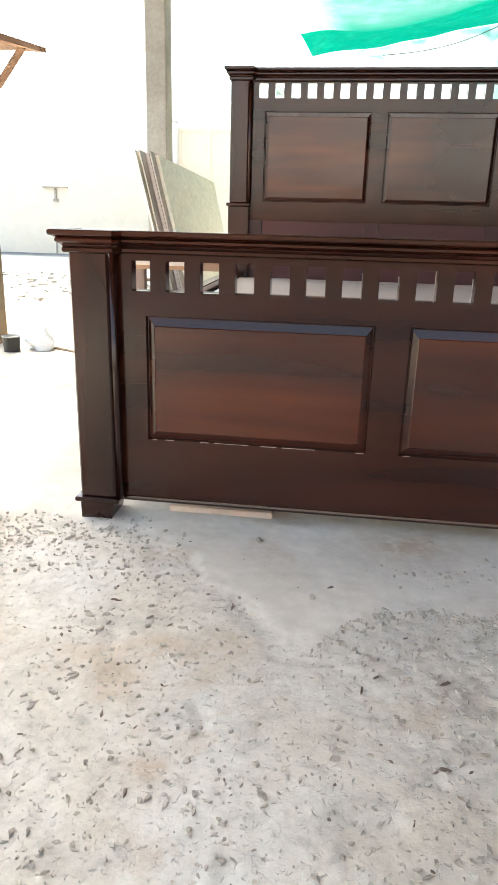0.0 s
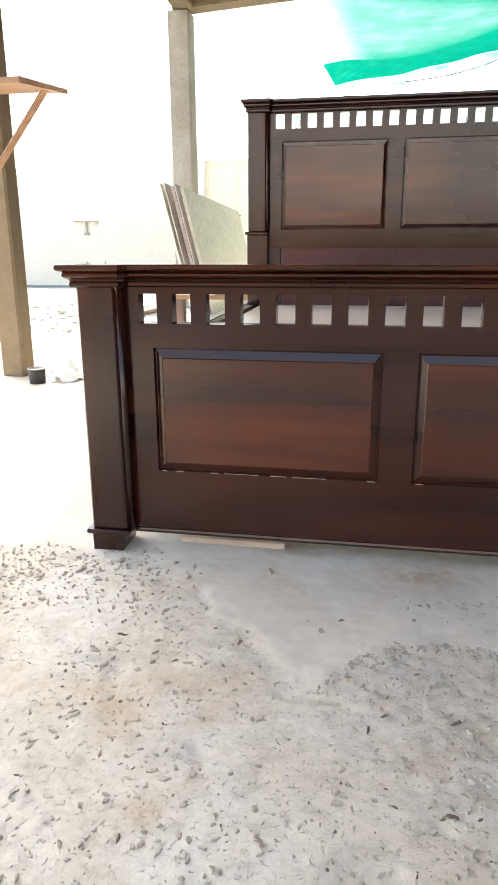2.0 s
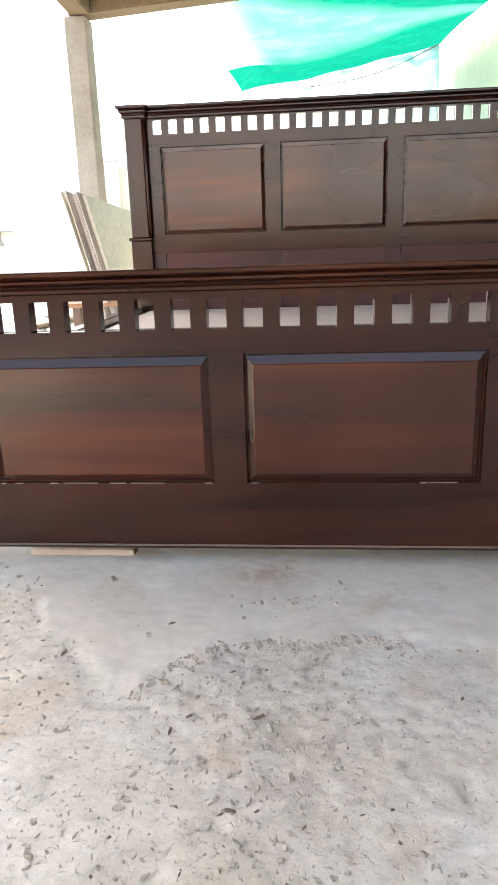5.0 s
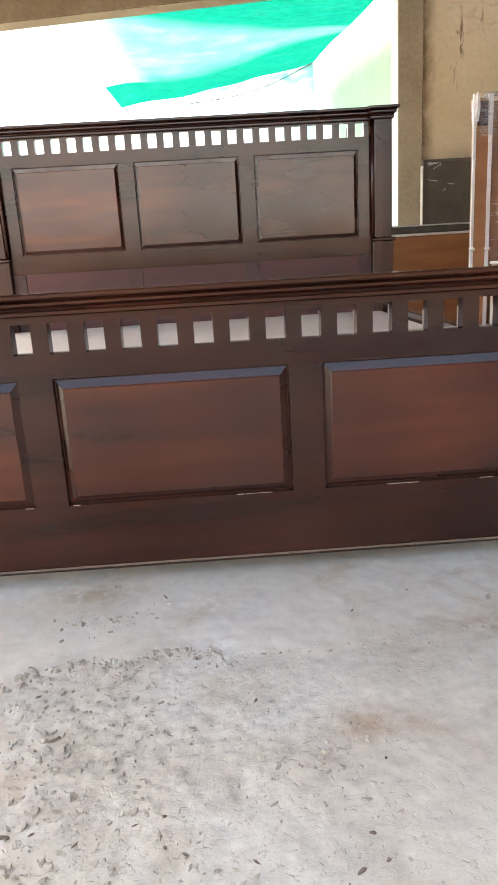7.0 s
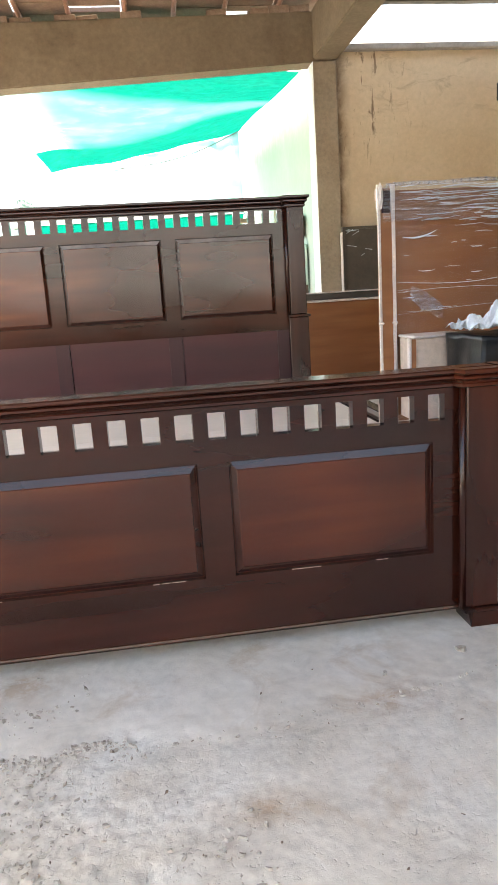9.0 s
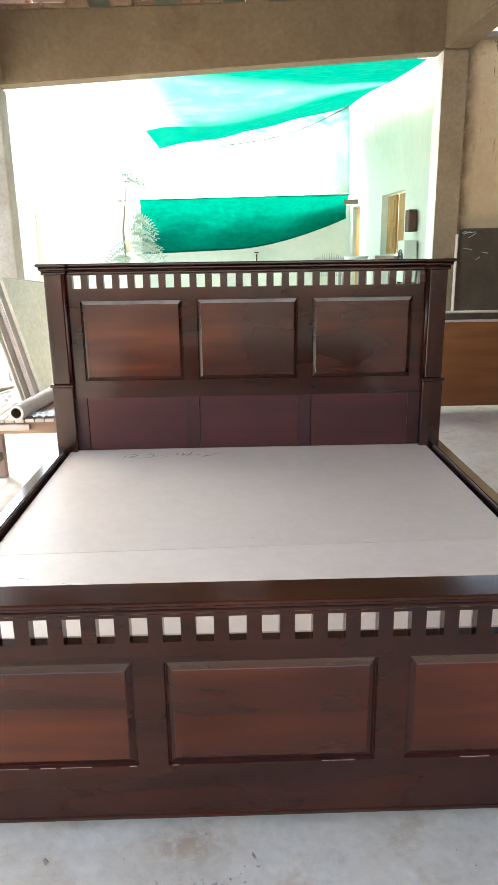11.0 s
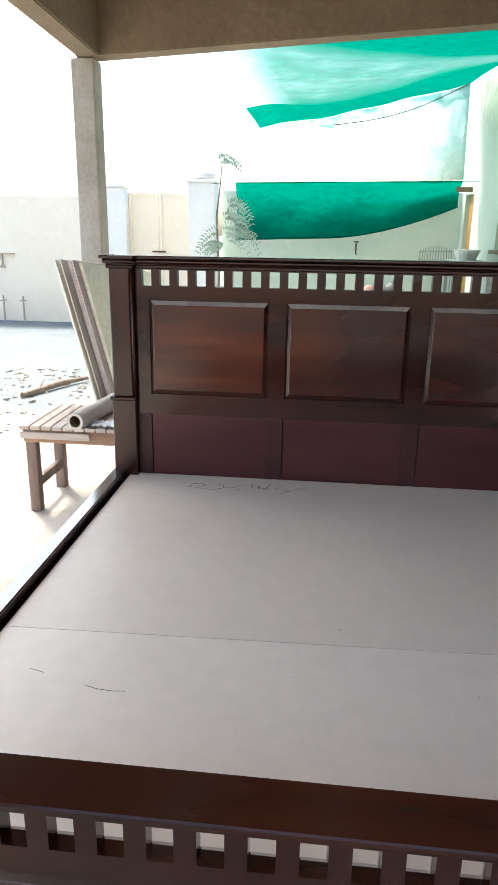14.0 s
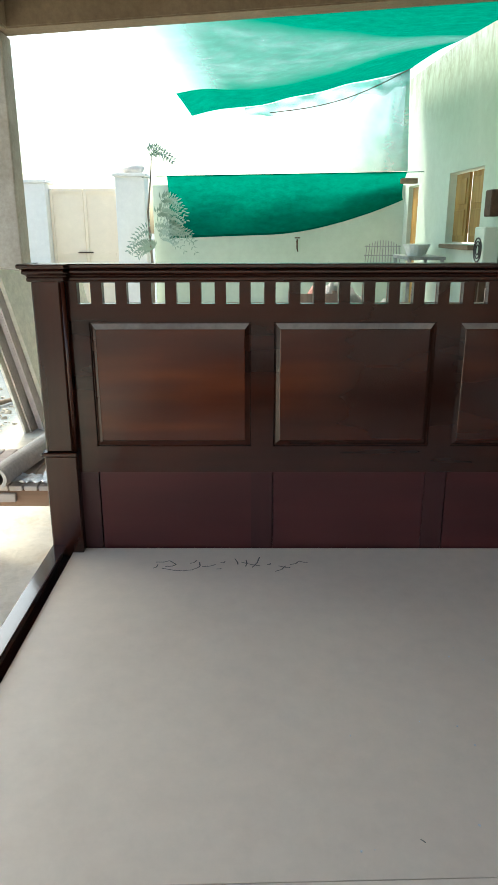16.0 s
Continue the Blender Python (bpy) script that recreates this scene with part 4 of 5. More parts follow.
def build_yard_clutter():
    t = empty("wash_stand", "low metal stand for basins by the house", "stand")
    part("top", boxes((1.55, 2.02, 8.5, 9.4, 1.12, 1.16), bevel=0.006), M_METAL, t)
    for x in (1.58, 1.98):
        for y in (8.53, 9.36):
            part("leg", boxes((x - 0.02, x + 0.02, y - 0.02, y + 0.02, 0, 1.12)), M_METAL, t)
    for x, y in ((1.7, 8.75), (1.82, 9.15)):
        bm = bmesh.new()
        tube(bm, (x, y, 1.16), (x, y, 1.3), 0.1, 0.16, 16)
        tagged(part("basin", bm, M_BASIN), "pale cloudy plastic basin on the stand", "basin", group="basins")
    rack = empty("wire_rack", "thin rounded wire drying rack", "rack")
    for k in range(13):
        a = -0.24 + 0.04 * k
        part("wire", tube(bmesh.new(), (1.45 + a, 9.6, 1.0), (1.45 + a * 0.9, 9.6, 1.34 - 1.2 * a * a), 0.006, n=5), M_METAL, rack)
    for z in (1.0, 1.14, 1.26):
        part("crossbar", tube(bmesh.new(), (1.2, 9.594, z), (1.69, 9.594, z), 0.006, n=5), M_METAL, rack)
    for x in (1.22, 1.68):
        part("leg", tube(bmesh.new(), (x, 9.6, 0), (x, 9.6, 1.0), 0.01, n=6), M_METAL, rack)
    bm = bmesh.new()
    tube(bm, (0.36, 10.9, 1.3), (0.36, 10.8, 1.3), 0.014, n=8)
    tube(bm, (0.36, 10.8, 1.34), (0.36, 10.8, 1.2), 0.012, n=8)
    tube(bm, (0.36, 10.8, 1.2), (0.37, 10.78, 1.16), 0.01, n=8)
    tube(bm, (0.32, 10.8, 1.36), (0.4, 10.8, 1.36), 0.01, n=8)
    tagged(part("wall_tap", bm, M_RUST), "dark iron tap on the white wall", "tap")
    t = empty("wall_bracket", "rusty iron T-bracket on the cream wall", "bracket")
    part("bar", boxes((-5.62, -5.18, 10.3, 10.35, 1.08, 1.1)), M_OLDIRON, t)
    part("stem", boxes((-5.42, -5.39, 10.31, 10.349, 0.9, 1.08), (-5.45, -5.36, 10.312, 10.347, 0.86, 0.9)), M_OLDIRON, t)
    for x in (-5.06, -5.4):
        bm = bmesh.new()
        tube(bm, (x, 10.25, 0), (x, 10.25, 0.42), 0.018, 0.014, 8)
        tube(bm, (x - 0.06, 10.25, 0.34), (x + 0.06, 10.25, 0.35), 0.01, n=6)
        tagged(part("iron_peg", bm, M_OLDIRON), "short iron peg standing at the foot of the wall", "peg", group="iron pegs")


build_yard_clutter()


def build_heap():
    """A covered heap in the yard, seen through the headboard's holes."""
    bm = bmesh.new()
    bmesh.ops.create_grid(bm, x_segments=40, y_segments=20, size=0.5)
    for v in bm.verts:
        u = v.co.copy()
        edge = max(0.0, 1 - (abs(u.x) * 2) ** 5) * max(0.0, 1 - (abs(u.y) * 2) ** 4)
        h = edge * (0.62 + 0.5 * noise.noise(Vector((u.x * 5, u.y * 3, 1))) + 0.14 * noise.noise(Vector((u.x * 17, u.y * 9, 4))))
        v.co = Vector((1.05 + u.x * 1.9, 8.9 + u.y * 0.9, max(0.004, h)))
    tagged(part("tarpaulin", bm, M_TARP, smooth=True), "crumpled mauve-grey tarpaulin over a heap in the yard", "tarpaulin")
    bm = bmesh.new()
    bmesh.ops.create_icosphere(bm, subdivisions=3, radius=0.3, matrix=Matrix.Translation((0.5, 8.8, 0.42)) @ Matrix.Diagonal((0.6, 0.6, 1.35, 1)))
    for v in bm.verts:
        v.co += Vector((1, 1, 1)) * 0.05 * noise.noise(v.co * 6)
    tagged(part("cloth_bundle", bm, M_PINK, smooth=True), "faded reddish cloth bundle standing in the yard", "cloth")
    crate = empty("crate", "dark slatted wooden crate standing in the yard", "crate")
    for z in (0.02, 0.22, 0.42, 0.62):
        part("slat", boxes((0.1, 0.7, 8.2, 8.22, z, z + 0.13), bevel=0.003), M_RAWZ, crate)
    for x in (0.12, 0.63):
        part("post", boxes((x, x + 0.05, 8.221, 8.27, 0, 0.78), bevel=0.003), M_RAWZ, crate)


build_heap()


def build_sapling():
    rng = random.Random(9)
    tree = empty("sapling", "thin dusty sapling with drooping feathery leaves", "tree")
    bm = bmesh.new()
    pts = [(-1.72, 9.72, 0), (-1.7, 9.7, 0.9), (-1.74, 9.7, 1.7), (-1.68, 9.68, 2.15), (-1.66, 9.67, 2.4)]
    for k, (a, b) in enumerate(zip(pts, pts[1:])):
        tube(bm, a, b, 0.022 - 0.004 * k, 0.018 - 0.004 * k, 7)
    part("trunk", bm, M_BARK, tree)
    bm = bmesh.new()
    for k in range(25):
        z, ang = ((rng.uniform(1.35, 1.95), rng.uniform(-0.5, 0.6)), (rng.uniform(1.2, 1.6), rng.uniform(2.6, 3.6)), (rng.uniform(2.2, 2.5), rng.uniform(-0.5, 0.8)))[0 if k < 16 else 1 if k < 22 else 2]
        p = Vector((-1.68 + (rng.uniform(0.02, 0.22) if k < 16 else rng.uniform(-0.05, 0.05)), 9.69, z))
        out = Vector((math.cos(ang), 0.4 * math.sin(ang * 3) - 0.1, 0))
        length, sag = rng.uniform(0.2, 0.42), rng.uniform(0.6, 1.3)
        prev = p
        for s in range(1, 12):
            t = s / 11
            q = p + out * length * t + Vector((0, 0, 0.16 * t - sag * length * t * t))
            bm.faces.new([bm.verts.new(v) for v in (prev, q, q + Vector((0, 0, 0.004)))])
            d = (q - prev).normalized()
            side = d.cross(Vector((0, 1, 0.3))).normalized()
            for sg in (-1, 1):
                w = 0.1 * (1 - 0.5 * t) * rng.uniform(0.7, 1.1)
                tip = q + side * sg * w + d * 0.03
                bm.faces.new([bm.verts.new(v) for v in (q, q + side * sg * w * 0.5 + d * 0.022, tip, q + side * sg * w * 0.5 - d * 0.004)])
            prev = q
    part("leaves", bm, M_LEAF, tree)


build_sapling()


# ---------------------------------------------------------------- left of the bed
def build_boards():
    """Sheets of board leaning on the far column, their near ends fanned a little."""
    rows = ((-2.32, 4.78, 1.235, 0.018, M_SHEET), (-2.285, 4.82, 1.24, 0.012, M_PIPE), (-2.245, 4.9, 1.22, 0.03, M_MAUVE),
            (-2.2, 4.86, 1.235, 0.012, M_MAUVE), (-2.17, 4.95, 1.21, 0.03, M_SHEET))
    for xt, y0, top, t, mat in rows:
        bm = bmesh.new()
        y1, x1, low = y0 + 1.5, xt + 0.22, top - 0.155
        vs = [bm.verts.new(v) for v in ((xt + 0.27, y0 + 0.1, 0.0), (xt + 0.27 + t, y0 + 0.1, 0.0), (x1 + 0.25 + t, y1, 0.0), (x1 + 0.25, y1, 0.0), (xt, y0, top), (xt + t, y0, top), (x1 + t, y1, low), (x1, y1, low))]
        for q in ((3, 2, 1, 0), (4, 5, 6, 7), (0, 1, 5, 4), (1, 2, 6, 5), (2, 3, 7, 6), (3, 0, 4, 7)):
            bm.faces.new([vs[k] for k in q])
        tagged(part("board_sheet", bm, mat), "pale flat board sheet leaning in a stack on the column", "board", group="leaning boards")


build_boards()


def build_bench():
    b = empty("bench", "low unpainted wooden bench with a slatted top", "bench")
    for k in range(17):
        x = -1.645 + 0.0585 * k
        part("slat", boxes((x, x + 0.0525, 2.475, 2.96, 0.476, 0.497), bevel=0.003), M_RAW, b)
    part("front_apron", boxes((-1.63, -0.66, 2.487, 2.51, 0.405, 0.4755), bevel=0.003), M_SHELF, b)
    part("back_apron", boxes((-1.63, -0.66, 2.935, 2.955, 0.405, 0.4755), bevel=0.003), M_SHELF, b)
    part("nailed_batten", boxes((-1.64, -1.27, 2.468, 2.4865, 0.43, 0.466), bevel=0.003), M_RAW, b, "paler batten nailed to the front")
    for x in (-1.605, -0.7):
        for y in (2.511, 2.876):
            part("leg", boxes((x - 0.029, x + 0.029, y, y + 0.055, -0.003, 0.4755), bevel=0.004), M_RAWZ, b)
        part("stretcher", boxes((x - 0.012, x + 0.018, 2.567, 2.875, 0.13, 0.185), bevel=0.003), M_RAWZ, b)


build_bench()


def build_tube():
    t = empty("paper_tube", "thick pale cardboard tube with torn plastic, lying on the bench", "tube")
    a, b = Vector((-1.325, 2.43, 0.543)), Vector((-1.25, 2.98, 0.543))
    q = (b - a).to_track_quat("Z", "Y")
    bm = bmesh.new()
    n, rings = 24, []
    for r, p in ((0.03, a + (b - a) * 0.3), (0.03, a), (0.045, a), (0.045, b), (0.03, b)):
        rings.append([bm.verts.new(p + q @ Vector((r * math.cos(2 * math.pi * k / n), r * math.sin(2 * math.pi * k / n), 0))) for k in range(n)])
    for u, v in zip(rings, rings[1:]):
        for k in range(n):
            bm.faces.new((u[k], u[(k + 1) % n], v[(k + 1) % n], v[k]))
    bm.faces.ensure_lookup_table()
    for f in bm.faces[:n]:
        f.material_index = 1
    part("wall", bm, M_PIPE, t, smooth=False).data.materials.append(M_PIPEIN)
    bm = bmesh.new()
    tube(bm, a + (b - a) * 0.2, a + (b - a) * 0.29, 0.0295, n=20)
    part("core", bm, M_PIPEIN, t, "brown plug deep in the tube")
    for k, (x, y) in enumerate(((-1.2, 2.52), (-1.1, 2.58))):
        bm = bmesh.new()
        bmesh.ops.create_grid(bm, x_segments=14, y_segments=8, size=0.5)
        for v in bm.verts:
            w = noise.noise(v.co * 6 + Vector((k * 4, 0, 0)))
            v.co = Vector((x + v.co.x * 0.17 + 0.015 * w, y + v.co.y * 0.09, 0.498 + 0.016 + 0.016 * noise.noise(v.co * 9 + Vector((k * 7, 2, 0)))))
        tagged(part("plastic_scrap", bm, M_CRUMPLE, smooth=True), "torn scrap of white plastic on the bench", "scrap", group="plastic scraps")


build_tube()


def build_pillar_shelf():
    s = empty("wall_shelf", "small raw wooden shelf on a diagonal brace, fixed to the column", "shelf")
    part("board", boxes((-2.62, -2.03, 1.8, 2.029, 1.443, 1.472), bevel=0.003), M_SHELF, s)
    bm = bmesh.new()
    vs = [bm.verts.new(v) for v in ((-2.03, 1.8, 1.443), (-2.03, 2.029, 1.443), (-1.87, 1.97, 1.42), (-2.03, 1.8, 1.472), (-2.03, 2.029, 1.472), (-1.87, 1.97, 1.44))]
    for f in ((0, 1, 2), (5, 4, 3), (0, 3, 4, 1), (1, 4, 5, 2), (2, 5, 3, 0)):
        bm.faces.new([vs[k] for k in f])
    bmesh.ops.recalc_face_normals(bm, faces=bm.faces)
    part("pointed_end", bm, M_SHELF, s)
    bm = bmesh.new()
    tube(bm, (-1.97, 1.94, 1.44), (-2.28, 1.98, 1.1), 0.02, n=4)
    part("brace", bm, M_SHELF, s)
    part("wall_cleat", boxes((-2.405, -2.283, 2.0, 2.029, 1.37, 1.442), bevel=0.003), M_SHELF, s)
    cup = empty("paint_tin", "small blackened tin standing by the column foot", "tin")
    bm = bmesh.new()
    tube(bm, (-2.12, 1.9 - 0.02, 0), (-2.12, 1.88, 0.085), 0.042, 0.046, 18)
    part("body", bm, M_POT, cup)
    bm = bmesh.new()
    for k in range(18):
        a, b = 2 * math.pi * k / 18, 2 * math.pi * (k + 1) / 18
        tube(bm, (-2.12 + 0.046 * math.cos(a), 1.88 + 0.046 * math.sin(a), 0.085), (-2.12 + 0.046 * math.cos(b), 1.88 + 0.046 * math.sin(b), 0.085), 0.004, n=5)
    part("rim", bm, M_METAL, cup)
    bm = bmesh.new()
    bmesh.ops.create_icosphere(bm, subdivisions=4, radius=0.075, matrix=Matrix.Translation((-2.0, 1.97, 0.06)) @ Matrix.Diagonal((1, 0.9, 1.1, 1)))
    for v in bm.verts:
        v.co += v.normal * 0.03 * noise.noise(v.co * 22)
        v.co.z = max(v.co.z, 0.0)
    tagged(part("plastic_bag", bm, M_CRUMPLE, smooth=True), "crumpled whitish plastic bag on the floor", "bag")
    bm = bmesh.new()
    tube(bm, (-1.99, 2.03, 0.012), (-1.72, 1.88, 0.012), 0.009, 0.006, 6)
    tagged(part("stick", bm, M_SLIVER), "short dark stick lying on the floor", "stick")
    bm = bmesh.new()
    tube(bm, (-2.78, 5.0, 0.03), (-2.6, 5.5, 0.05), 0.028, 0.03, 8)
    tube(bm, (-2.6, 5.5, 0.05), (-2.44, 5.85, 0.04), 0.03, 0.016, 8)
    tube(bm, (-2.72, 5.2, 0.04), (-2.76, 5.42, 0.07), 0.014, 0.008, 6)
    tagged(part("branch", bm, M_SLIVER), "crooked dark branch lying on the rubble", "branch")


build_pillar_shelf()
tagged(part("wood_strip", boxes((-0.8, -0.54, 0.042, 0.085, 0.002, 0.022), bevel=0.002), M_CARTON), "thin pale wood strip lying under the footboard", "strip")


# ---------------------------------------------------------------- right of the bed
def film_sheet(name, parent, x0, x1, z0, z1, y, seed, label):
    bm = bmesh.new()
    nx, nz = 36, 44
    rows = []
    for j in range(nz + 1):
        row = []
        for i in range(nx + 1):
            u, v = i / nx, j / nz
            p = Vector((u * 3, v * 14, seed))
            row.append(bm.verts.new((x0 + (x1 - x0) * u, y - 0.012 - 0.014 * abs(noise.noise(p)) - 0.006 * noise.noise(p * 3), z0 + (z1 - z0) * v)))
        rows.append(row)
    for a, b in zip(rows, rows[1:]):
        for k in range(nx):
            bm.faces.new((a[k], a[k + 1], b[k + 1], b[k]))
    return part(name, bm, M_FILM, parent, label, smooth=True)


def build_wrapped_headboard():
    w = empty("wrapped_headboard", "upright brown headboard back wrapped in clear stretch film", "headboard")
    part("back_panel", boxes((1.53, 3.4, 2.205, 2.25, 0.03, 1.4), bevel=0.003), M_BROWN, w)
    for a, b in ((1.44, 1.529), (3.41, 3.5)):
        p = part("post", boxes((a, b, 2.17, 2.204, 0.0, 1.3), bevel=0.006), M_BROWN, w)
        part("cap", boxes((a - 0.006, b + 0.004, 2.168, 2.215, 1.34, 1.41), (a - 0.003, b + 0.002, 2.169, 2.21, 1.3005, 1.3395), bevel=0.006), M_BROWN, p)
        for x, wide, seed in ((a - 0.004, 0.013, 1.0), (b - 0.016, 0.018, 2.0)):
            bm = bmesh.new()
            rings = []
            for k in range(40):
                z = 1.425 * k / 39
                out = 0.012 * min(1.0, max(0.0, (z - 1.26) / 0.05))
                wob = 0.0022 * noise.noise(Vector((k * 0.33, seed, 0)))
                x0, x1, y0 = x + wob - out * 0.5, x + wide + wob * 0.6 - out * 0.3, 2.163 - out + wob
                rings.append([bm.verts.new(p) for p in ((x0, y0, z), (x1, y0, z), (x1, 2.176, z), (x0, 2.176, z))])
            for u, v in zip(rings, rings[1:]):
                for q in range(4):
                    bm.faces.new((u[q], u[(q + 1) % 4], v[(q + 1) % 4], v[q]))
            bm.faces.new(rings[0][::-1])
            bm.faces.new(rings[-1])
            part("edge_foam", bm, M_FOAM, p, "whitish foam edge protector")
            bm = bmesh.new()
            bmesh.ops.create_icosphere(bm, subdivisions=2, radius=0.015, matrix=Matrix.Translation((x + wide / 2, 2.162, 0.69)) @ Matrix.Diagonal((1.1, 1, 0.7, 1)))
            part("foam_knot", bm, M_FOAM, p, smooth=True)
        # A dark block paints the shaded cavity between the strips.
        part("shadow_gap", boxes((a + 0.016, b - 0.022, 2.162, 2.168, 1.28, 1.395), bevel=0.002), M_BED_S, p, "dark block standing in for the shade between the foam strips")
    film_sheet("stretch_film", w, 1.5, 3.45, 0.3, 1.425, 2.19, 3.0, "clear wrinkled stretch film")
    film_sheet("bunched_film", w, 1.46, 3.48, 1.23, 1.432, 2.165, 6.0, "bunched glossy film along the top").data.materials[0] = M_FILMTOP
    rng = random.Random(5)
    # White tubes stand in for the glints along the film's folds.
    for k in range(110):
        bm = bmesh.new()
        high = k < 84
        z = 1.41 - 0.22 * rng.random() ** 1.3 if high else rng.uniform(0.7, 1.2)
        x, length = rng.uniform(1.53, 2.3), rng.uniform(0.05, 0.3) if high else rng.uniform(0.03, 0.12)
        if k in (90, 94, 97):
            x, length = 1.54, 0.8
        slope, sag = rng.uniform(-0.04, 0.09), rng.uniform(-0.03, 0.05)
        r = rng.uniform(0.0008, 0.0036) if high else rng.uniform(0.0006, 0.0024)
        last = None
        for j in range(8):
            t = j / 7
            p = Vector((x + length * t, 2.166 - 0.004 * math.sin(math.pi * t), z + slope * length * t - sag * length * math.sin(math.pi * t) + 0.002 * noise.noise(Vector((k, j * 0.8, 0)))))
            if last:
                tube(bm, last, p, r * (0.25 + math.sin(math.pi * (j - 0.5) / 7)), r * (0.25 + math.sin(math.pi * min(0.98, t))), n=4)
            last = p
        part("film_glint", bm, M_CRUMPLE, w, "white strip standing in for a glint on a film fold")
    bm, last = bmesh.new(), None
    for j in range(41):
        t = j / 40
        p = Vector((1.5 + 1.9 * t, 2.2, 1.425 + 0.012 * math.sin(6.3 * t) + 0.008 * noise.noise(Vector((t * 9, 1, 0)))))
        if last:
            tube(bm, last, p, 0.011, 0.011, n=8)
        last = p
    part("film_ridge", bm, M_MILKY, w, "milky rolled ridge of film along the top", smooth=True)
    for x in (1.447, 3.49):
        bm = bmesh.new()
        bmesh.ops.create_icosphere(bm, subdivisions=3, radius=1.0)
        for v in bm.verts:
            q = 1 + 0.5 * noise.noise(v.co * 1.9 + Vector((x, 0, 0))) + 0.25 * noise.noise(v.co * 4.5)
            v.co = Vector((x + 0.013 * v.co.x * q, 2.152 + 0.012 * v.co.y * q, 1.365 + 0.068 * v.co.z * (0.8 + 0.2 * q)))
        part("foam_wad", bm, M_FOAM, w, "crumpled foam at the corner")
    # a curved glint under the bunched film as a white tube, and a milky patch for glare lower down
    last, bm = None, bmesh.new()
    for j in range(13):
        t = j / 12
        p = Vector((1.57 + 0.2 * t, 2.163, 1.165 - 0.035 * math.sin(math.pi * (0.15 + 0.7 * t)) + 0.03 * t))
        if last:
            tube(bm, last, p, 0.001 + 0.005 * math.sin(math.pi * (t - 0.08)), 0.001 + 0.005 * math.sin(math.pi * min(0.99, t)), 6)
        last = p
    part("film_glint", bm, M_CRUMPLE, w, "white tube standing in for a curved glint on the film")
    bm = bmesh.new()
    bmesh.ops.create_grid(bm, x_segments=16, y_segments=10, size=0.5)
    for v in bm.verts:
        u = v.co.copy()
        squeeze = 0.55 + 0.45 * math.cos(2.6 * u.x) + 0.25 * noise.noise(u * 4)
        v.co = Vector((1.71 + 0.19 * u.x, 2.168 - 0.01 * abs(noise.noise(u * 6)), 0.79 + 0.11 * u.y * squeeze - 0.12 * u.x))
    part("film_glare", bm, M_MILKY, w, "milky patch standing in for glare on the film", smooth=True)


build_wrapped_headboard()


def build_wrapped_footboard():
    w = empty("wrapped_footboard", "brown board with dark moulded cap and foam edges, standing upright", "footboard")
    part("panel", boxes((1.2, 3.1, 4.48, 4.54, 0.06, 0.8), bevel=0.003), M_BROWN, w)
    part("cap", boxes((1.15, 3.15, 4.46, 4.58, 0.821, 0.875), bevel=0.008), M_DARKBOX, w, "dark moulded cap")
    for z, h in ((0.8, 0.02), (0.876, 0.012)):
        part("edge_foam", boxes((1.16, 3.14, 4.45, 4.58, z, z + h), bevel=0.008), M_FOAM, w, "whitish foam strip")
    for x in (1.22, 3.02):
        part("foot", boxes((x, x + 0.07, 4.49, 4.55, 0, 0.06), bevel=0.003), M_BROWN, w)


build_wrapped_footboard()


def build_dark_board():
    w = empty("dark_board", "dark wrapped board leaning against the plastered wall", "board")
    part("panel", boxes((2.46, 3.7, 6.42, 6.46, 0.02, 1.58), bevel=0.004), M_DARKBOX, w)
    part("rim", boxes((2.43, 2.459, 6.4, 6.47, 0.0, 1.61), (2.46, 3.7, 6.4, 6.47, 1.581, 1.61), bevel=0.006), M_DARKBOX, w)
    part("edge_foam", boxes((2.415, 2.429, 6.39, 6.46, 0.0, 1.55), bevel=0.003), M_FOAM, w, "pale foam strip")
    rng = random.Random(31)
    # Glints on this board's film, modelled as white tubes.
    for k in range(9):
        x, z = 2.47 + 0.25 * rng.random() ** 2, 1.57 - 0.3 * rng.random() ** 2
        part("film_glint", tube(bmesh.new(), (x, 6.415, z), (x + rng.uniform(0.04, 0.16), 6.415, z + rng.uniform(-0.03, 0.05)), 0.0015, 0.0035, 5), M_CRUMPLE, w, "white strip standing in for a glint on a film fold")


build_dark_board()


